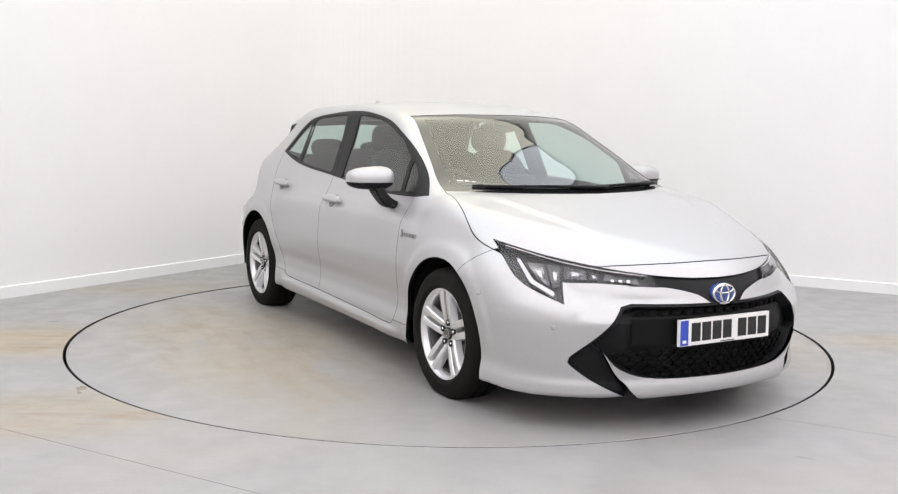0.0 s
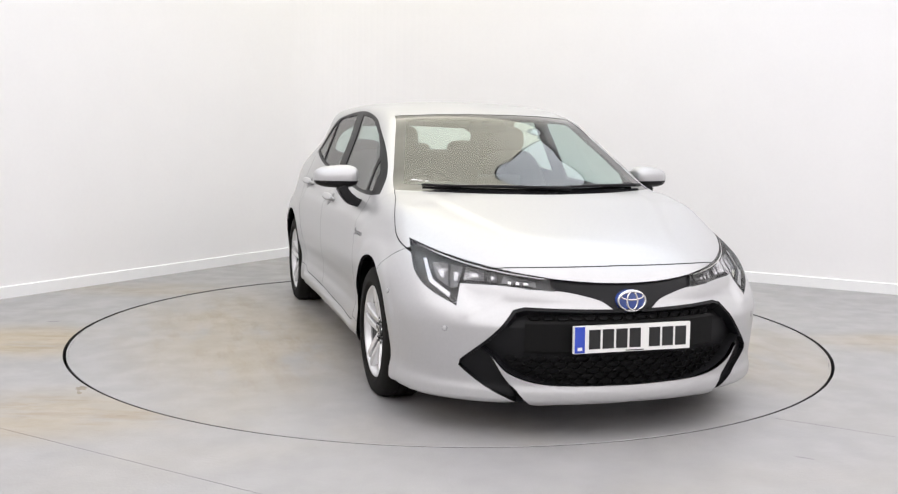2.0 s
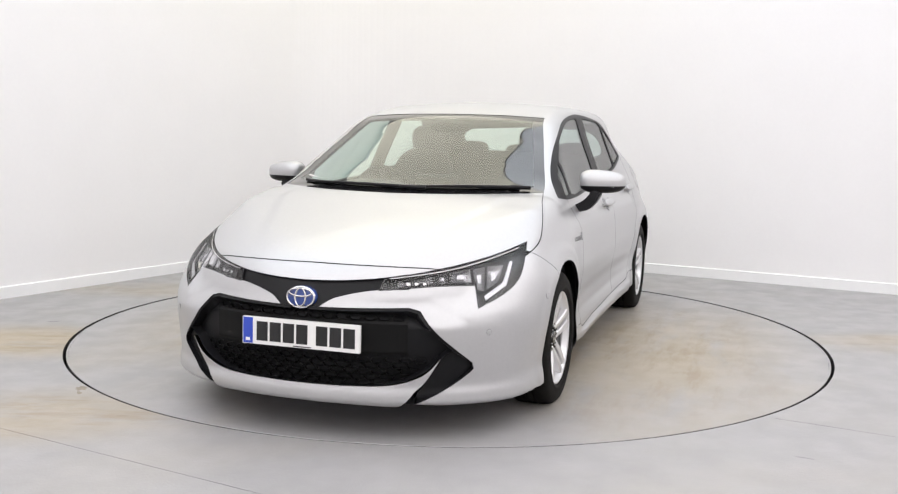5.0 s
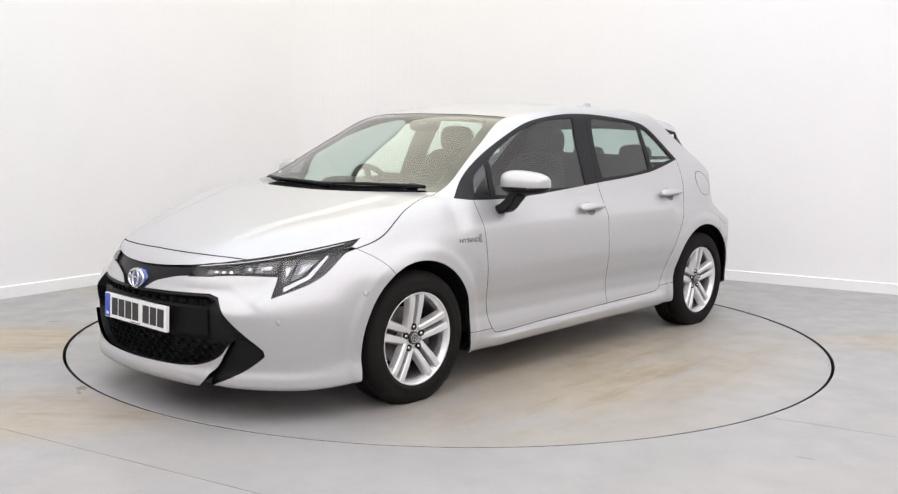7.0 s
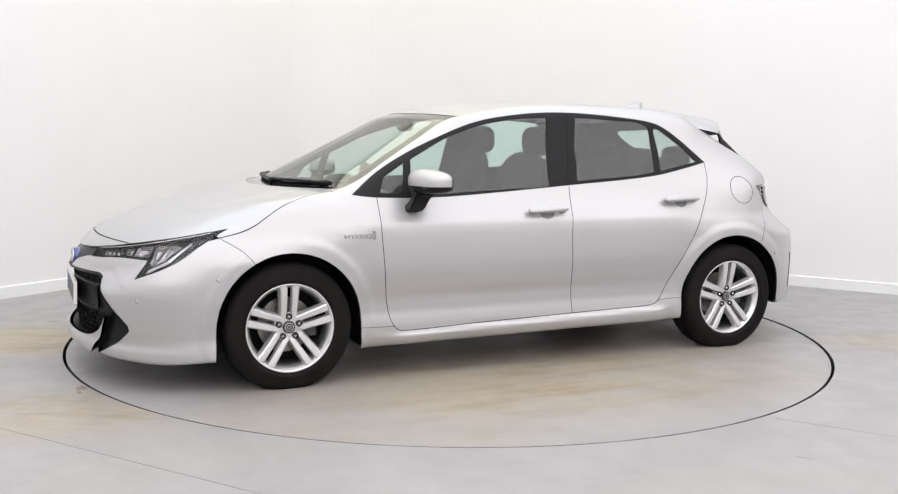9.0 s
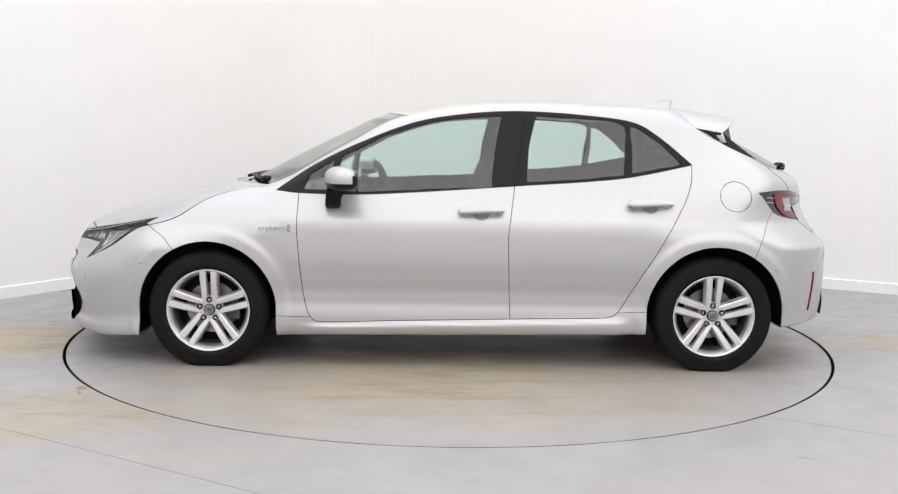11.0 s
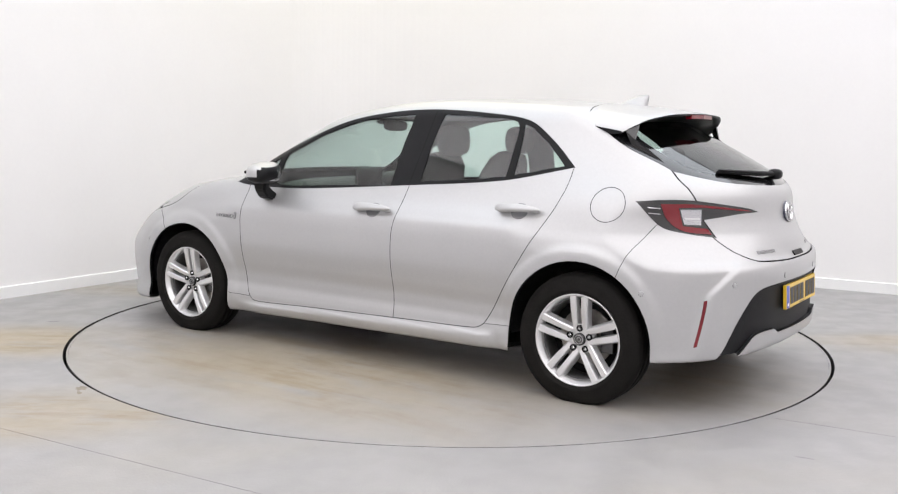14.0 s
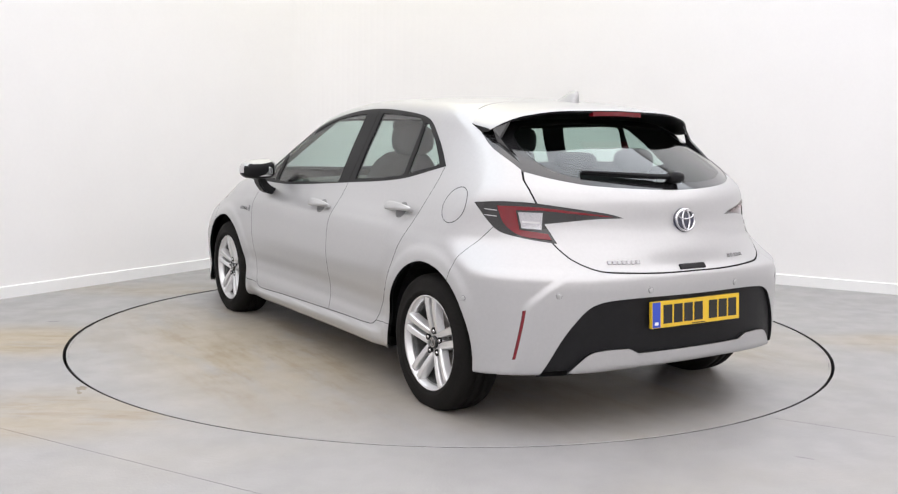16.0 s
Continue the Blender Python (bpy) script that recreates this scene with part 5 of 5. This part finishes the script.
def number_plate(q, n, field_mat, label):
    """A plate with its writing as plain bars."""
    pl = new("number_plate")
    pl.parent = car
    tagged(pl, label)
    pl.matrix_basis = facing(q, n)
    bm = bmesh.new()
    box(bm, -0.262, 0.262, -0.056, 0.056, -0.012, 0.004, 0.002)
    part("backing", bm, field_mat, pl)
    bm = bmesh.new()
    box(bm, -0.258, -0.214, -0.053, 0.053, 0.0041, 0.0052)
    part("blue_band", bm, PLATEB, pl, "blue band")
    bm = bmesh.new()
    box(bm, -0.246, -0.226, -0.043, -0.030, 0.0053, 0.006)
    part("band_bar", bm, PLATEW, pl)
    x = -0.196
    for i in range(7):
        bm = bmesh.new()
        box(bm, x, x + 0.050, -0.0395, 0.0395, 0.0041, 0.0056)
        part("bar", bm, INK, pl)
        x += 0.060 if i != 3 else 0.088
    bm = bmesh.new()
    box(bm, -0.03, 0.05, -0.0525, -0.0485, 0.0041, 0.005)
    part("maker_bar", bm, INK, pl)


number_plate(Vector((2.243, 0.004, 0.418)), (1, 0, 0.03), PLATEW, "white front number plate with blue band")
number_plate(Vector((-2.083, -0.012, 0.494)), (-1, 0, 0.06), PLATEY, "yellow rear number plate with blue band")


def lettering(text, size, m, mat, name, label):
    cu = bpy.data.curves.new(name, "FONT")
    cu.body, cu.size, cu.extrude, cu.align_x, cu.align_y = text, size, 0.0012, "CENTER", "CENTER"
    tmp = bpy.data.objects.new(name, cu)
    scene.collection.objects.link(tmp)
    bpy.context.view_layer.update()
    me = bpy.data.meshes.new_from_object(tmp.evaluated_get(bpy.context.evaluated_depsgraph_get()))
    bpy.data.objects.remove(tmp)
    me.materials.append(mat)
    ob = new(name, me)
    ob.parent = car
    ob.matrix_basis = m
    return tagged(ob, label)


BADGE = plain("badge_grey", (0.33, 0.33, 0.335), 0.25, 0.9, vary=0.05)
for side in (1, -1):
    q, n = side_q(0.985, 0.722, side)
    lettering("HYBRID", 0.036, facing(q, n, lift=0.002) @ Matrix.Diagonal((1.15, 0.8, 1, 1)), BADGE, "wing_badge", "bright lettering on the front wing")
    q, n = side_q(0.985 - 0.082, 0.727, side)
    bm = bmesh.new()
    box(bm, -0.008, 0.008, -0.020, 0.020, 0.0, 0.003, 0.001)
    part("badge_tab", bm, BADGE, car, m=facing(q, n, lift=0.001))
for y0, y1, z in ((0.42, 0.27, 0.712), (-0.24, -0.36, 0.712)):
    holder = new("boot_badge")
    holder.parent = car
    k = 7 if y0 > 0 else 5
    for i in range(k):
        y = y0 + (y1 - y0) * (i + 0.5) / k
        q, n = rear_q(y, z)
        bm = bmesh.new()
        box(bm, -0.0085, 0.0085, -0.008, 0.008, 0.0, 0.003, 0.001)
        part("badge_bar", bm, BADGE, holder, m=facing(q, n, lift=0.001))
q, n = rear_q(0.0, 0.682)
bm = bmesh.new()
box(bm, -0.075, 0.075, -0.010, 0.016, -0.01, 0.006, 0.004)
part("tailgate_latch", bm, TRIM, car, "black tailgate release", m=facing(q, n))

# ---- fuel flap and parking sensors ----
q, n = side_q(-1.423, 0.920, 1)
bm = bmesh.new()
flap = new("fuel_flap")
flap.parent = car
rows = []
for i in range(56):
    a = 2 * math.pi * i / 56
    ring = []
    for r, lift in ((0.0795, -0.004), (0.0795, 0.0006), (0.0825, 0.0006), (0.0825, -0.004)):
        p, m_ = side_q(-1.423 + r * 1.02 * math.cos(a), 0.920 + r * 0.95 * math.sin(a), 1)
        ring.append(bm.verts.new(p + m_ * lift))
    rows.append(ring)
for i in range(56):
    u, v = rows[i], rows[(i + 1) % 56]
    for k in range(3):
        bm.faces.new((u[k], v[k], v[k + 1], u[k + 1]))
part("flap_joint", bm, TRIM, flap, "round joint of the fuel flap")


def sensor(q, n):
    bm = bmesh.new()
    lathe(bm, [(0.0115, -0.003), (0.0115, 0.0006), (0.0108, 0.0012), (0.0005, 0.0012)], 18)
    part("parking_sensor", bm, PAINT, car, m=facing(q, n, lift=0.0008), smooth=True)
    bm = bmesh.new()
    lathe(bm, [(0.0115, -0.003), (0.0115, 0.0005), (0.0122, 0.0005), (0.0122, -0.003)], 18)
    part("sensor_ring", bm, TRIM, car, m=facing(q, n, lift=0.0004))


for side in (1, -1):
    for x, z in ((1.66, 0.545), (-1.633, 0.547)):
        sensor(*side_q(x, z, side))
    for y, z in ((0.724, 0.440),):
        sensor(*front_q(y * side, z))
    for y, z in ((0.647, 0.589), (0.25, 0.60)):
        sensor(*rear_q(y * side, z))


# ---- honeycomb of the lower grille ----
MESHBLACK = plain("mesh_black", (0.006, 0.006, 0.006), 0.5, vary=0.1, spec=0.12)


def nose_x(y, z):
    return float(nose_line(abs(y), z))


def grille_mesh():
    bm = bmesh.new()
    cw, ch = 0.056, 0.0245
    z = 0.205
    row = 0
    poly = [p for p in GRILLE if p[0] > 0] + [(0, 0.08), (0, 0.531)]
    while z < 0.535:
        k = -14
        while k <= 14:
            y = (k + 0.5 * (row % 2)) * cw
            k += 1
            if (z < 0.350 or z > 0.490) and inside(poly, np.array([[abs(y) + 0.03, z]]))[0] and abs(y) < (0.40 + (z - 0.22) * 1.15 if z < 0.34 else 0.425 + (0.525 - z) * 0.55) and inside(poly, np.array([[max(0.001, abs(y) - 0.03), z - 0.013]]))[0]:
                pts = [(-0.5, 0), (-0.30, 0.5), (0.30, 0.5), (0.5, 0), (0.30, -0.5), (-0.30, -0.5)]
                ring = []
                for s, dx in ((1.0, -0.003), (0.86, 0.0), (0.82, -0.012)):
                    ring.append([bm.verts.new((nose_x(y + a * cw * s, z) - 0.030 + dx, y + a * cw * s, z + b * ch * s)) for a, b in pts])
                for u, v in zip(ring, ring[1:]):
                    for i in range(6):
                        bm.faces.new((u[i], u[(i + 1) % 6], v[(i + 1) % 6], v[i]))
        z += ch
        row += 1
    return part("grille_mesh", bm, MESHBLACK, lower_grille, "black honeycomb mesh")


grille_mesh()
bm = bmesh.new()
rows = []
for i in range(25):
    y = -0.43 + 0.86 * i / 24
    q = front_q(abs(y), 0.418)[0]
    rows.append([bm.verts.new((q.x - dx, y, z)) for dx, z in ((0.042, 0.352), (0.036, 0.362), (0.036, 0.474), (0.042, 0.484))])
for a, b in zip(rows, rows[1:]):
    for i in range(3):
        bm.faces.new((a[i], b[i], b[i + 1], a[i + 1]))
bmesh.ops.recalc_face_normals(bm, faces=bm.faces)
part("plate_mount", bm, MESHBLACK, lower_grille, "plain black band behind the plate")


# ---- the cabin ----
def seat(x, y, wide=0.48):
    s = new("seat")
    s.parent = car
    tagged(s, "dark grey fabric car seat")
    bm = bmesh.new()
    superbox(bm, x, y, 0.50, 0.27, wide / 2, 0.09, 4)
    part("cushion", bm, FABRIC, s, smooth=True)
    bm = bmesh.new()
    superbox(bm, 0, 0, 0, 0.075, wide / 2, 0.33, 4, warp=lambda p: Vector((p.x - 0.03 * (p.y / 0.24) ** 2 * -1, p.y * (1 - 0.22 * max(0, p.z) / 0.33), p.z)))
    bmesh.ops.transform(bm, matrix=pose(x - 0.32, y, 0.80, 0, -18, 0), verts=bm.verts)
    part("backrest", bm, FABRIC, s, smooth=True)
    bm = bmesh.new()
    superbox(bm, x - 0.46, y, 1.185, 0.055, 0.125, 0.085, 3)
    part("headrest", bm, FABRIC, s, smooth=True)
    for dy in (-0.05, 0.05):
        bm = bmesh.new()
        tube(bm, [(x - 0.415, y + dy, 1.06), (x - 0.45, y + dy, 1.14)], 0.007)
        part("headrest_post", bm, CHROME, s)


seat(0.18, 0.36)
seat(0.18, -0.36)
bench = new("rear_bench")
bench.parent = car
bm = bmesh.new()
superbox(bm, -0.82, 0, 0.52, 0.26, 0.60, 0.09, 5)
part("cushion", bm, FABRIC, bench, smooth=True)
bm = bmesh.new()
superbox(bm, 0, 0, 0, 0.07, 0.60, 0.31, 5)
bmesh.ops.transform(bm, matrix=pose(-1.13, 0, 0.80, 0, -22, 0), verts=bm.verts)
part("backrest", bm, FABRIC, bench, smooth=True)
for y in (-0.38, 0.0, 0.38):
    bm = bmesh.new()
    superbox(bm, -1.26, y, 1.10, 0.045, 0.12, 0.065 if y else 0.045, 3)
    part("headrest", bm, FABRIC, bench, smooth=True)
bm = bmesh.new()
box(bm, -1.74, -1.28, -0.45, 0.45, 0.93, 0.955, 0.008)
part("parcel_shelf", bm, DASH, car)
bm = bmesh.new()
superbox(bm, 0.86, 0, 0.78, 0.25, 0.70, 0.15, 4, 40, 16, lambda p: Vector((p.x - 0.10 * (p.y / 0.7) ** 2 * (1 if p.x > 0 else 0.2), p.y, p.z - 0.05 * max(0, p.x) / 0.25)))
dash = part("dashboard", bm, DASH, car, "dark grey dashboard", smooth=True)
bm = bmesh.new()
superbox(bm, 0.66, -0.37, 0.915, 0.09, 0.20, 0.05, 2.5)
part("instrument_hood", bm, DASH, dash, smooth=True)
bm = bmesh.new()
box(bm, 0.60, 0.62, -0.13, 0.13, 0.86, 1.00, 0.008)
part("touch_screen", bm, BLACK, dash, "upright touch screen")
bm = bmesh.new()
box(bm, 0.0, 0.62, -0.10, 0.10, 0.42, 0.66, 0.03)
part("centre_console", bm, DASH, car)
wheel_ob = new("steering_wheel")
wheel_ob.parent = car
wheel_ob.matrix_basis = pose(0.44, -0.37, 0.86, 0, -66, 0)
bm = bmesh.new()
prof = [(0.175 + 0.016 * math.cos(2 * math.pi * i / 10), 0.016 * math.sin(2 * math.pi * i / 10)) for i in range(10)]
lathe(bm, prof, 40, closed=True)
part("wheel_rim", bm, TRIM, wheel_ob, "dark leather steering wheel rim", smooth=True)
bm = bmesh.new()
superbox(bm, 0, 0, -0.01, 0.07, 0.08, 0.03, 2.6)
part("wheel_boss", bm, TRIM, wheel_ob, smooth=True)
for a in (0, 180, 270):
    bm = bmesh.new()
    box(bm, 0.05, 0.17, -0.018, 0.018, -0.012, 0.004, 0.004, Matrix.Rotation(radians(a + 90), 4, "Z"))
    part("wheel_spoke", bm, TRIM, wheel_ob)
bm = bmesh.new()
superbox(bm, 0.40, 0.0, 1.262, 0.018, 0.115, 0.032, 3)
mir = part("rear_view_mirror", bm, TRIM, car, "black inside mirror", smooth=True)
bm = bmesh.new()
superbox(bm, 0.47, 0.0, 1.288, 0.06, 0.055, 0.018, 3)
part("camera_pod", bm, TRIM, car, "dark pod behind the windscreen top", smooth=True)
panel("roof_lining", [f for f in skin.bm.faces if f[skin.label] == 0 and f.calc_center_median().z > 1.33 and f.calc_center_median().x > -1.25], car, LINING, push=-0.03)

# ---- small stickers inside the windscreen's lower corner ----
for k, (y, z, w) in enumerate(((-0.590, 0.992, 0.016), (-0.562, 0.990, 0.010), (-0.535, 0.988, 0.008))):
    q, n = front_q(y, z)
    bm = bmesh.new()
    box(bm, -w, w, -0.005, 0.005, -0.001, 0.0006)
    part("sticker", bm, PLATEW, car, "small white sticker", m=facing(q, n, lift=-0.001))


# ---- scuffs on the studio floor ----
def scuff(x, y, long, wide, turn, seed, mat):
    """A thin uneven smear of dirt."""
    rng = random.Random(seed)
    bm = bmesh.new()
    mid = bm.verts.new((0, 0, 0.0005))
    ring = []
    for i in range(26):
        a = 2 * math.pi * i / 26
        r = 0.55 + 0.45 * rng.random()
        ring.append(bm.verts.new((long * r * math.cos(a), wide * r * math.sin(a), 0.0005)))
    for i in range(26):
        bm.faces.new((mid, ring[i], ring[(i + 1) % 26]))
    ob = structure("floor_scuff", bm, mat, "small brown scuff on the grey floor")
    ob.matrix_basis = pose(x, y, 0, 0, 0, turn)


SMEAR = plain("dirt_smear", (0.25, 0.22, 0.17), 0.6, vary=0.3, scale=60)
SCRATCH = plain("dark_scratch", (0.12, 0.12, 0.12), 0.6, vary=0.3, scale=60)
scuff(-1.735, -1.475, 0.035, 0.05, 20, 1, SMEAR)
scuff(-1.715, -1.555, 0.012, 0.035, 30, 2, SMEAR)
scuff(1.395, -2.295, 0.05, 0.004, -28, 3, SCRATCH)
scuff(-1.395, -1.90, 0.04, 0.006, 0, 4, SMEAR)
scuff(-2.50, 0.05, 0.05, 0.01, 10, 5, SCRATCH)



# ---- what moves ----
CAR_X, CAR_Y = -0.047, 0.1045
TURNS = [(0.0, -60.24), (0.5, -61.02), (1.0, -63.43), (1.5, -67.20), (2.0, -72.93), (2.5, -78.62), (3.0, -84.84), (3.5, -90.59), (4.0, -96.81),
         (4.5, -102.7), (5.0, -108.6), (5.5, -114.5), (6.0, -120.4), (6.5, -126.31), (7.0, -132.36), (7.5, -137.90), (8.0, -143.89), (8.5, -149.49),
         (9.0, -155.42), (9.5, -161.25), (10.0, -167.07), (10.5, -172.89), (11.0, -178.71), (11.5, -184.53), (12.0, -190.56), (12.5, -196.23),
         (13.0, -202.37), (13.5, -208.00), (14.0, -214.11), (14.5, -219.79), (15.0, -225.92), (15.5, -231.64), (16.0, -237.77)]


def motions():
    """The turntable carries the car round."""
    rows_car, rows_table = [], []
    for t, a in TURNS:
        c, s = math.cos(radians(a)), math.sin(radians(a))
        rows_car.append((t, pose(c * CAR_X - s * CAR_Y, s * CAR_X + c * CAR_Y, 0, 0, 0, a)))
        rows_table.append((t, pose(0, 0, 0, 0, 0, a)))
    walk(car, rows_car)
    walk(turntable, rows_table)


motions()
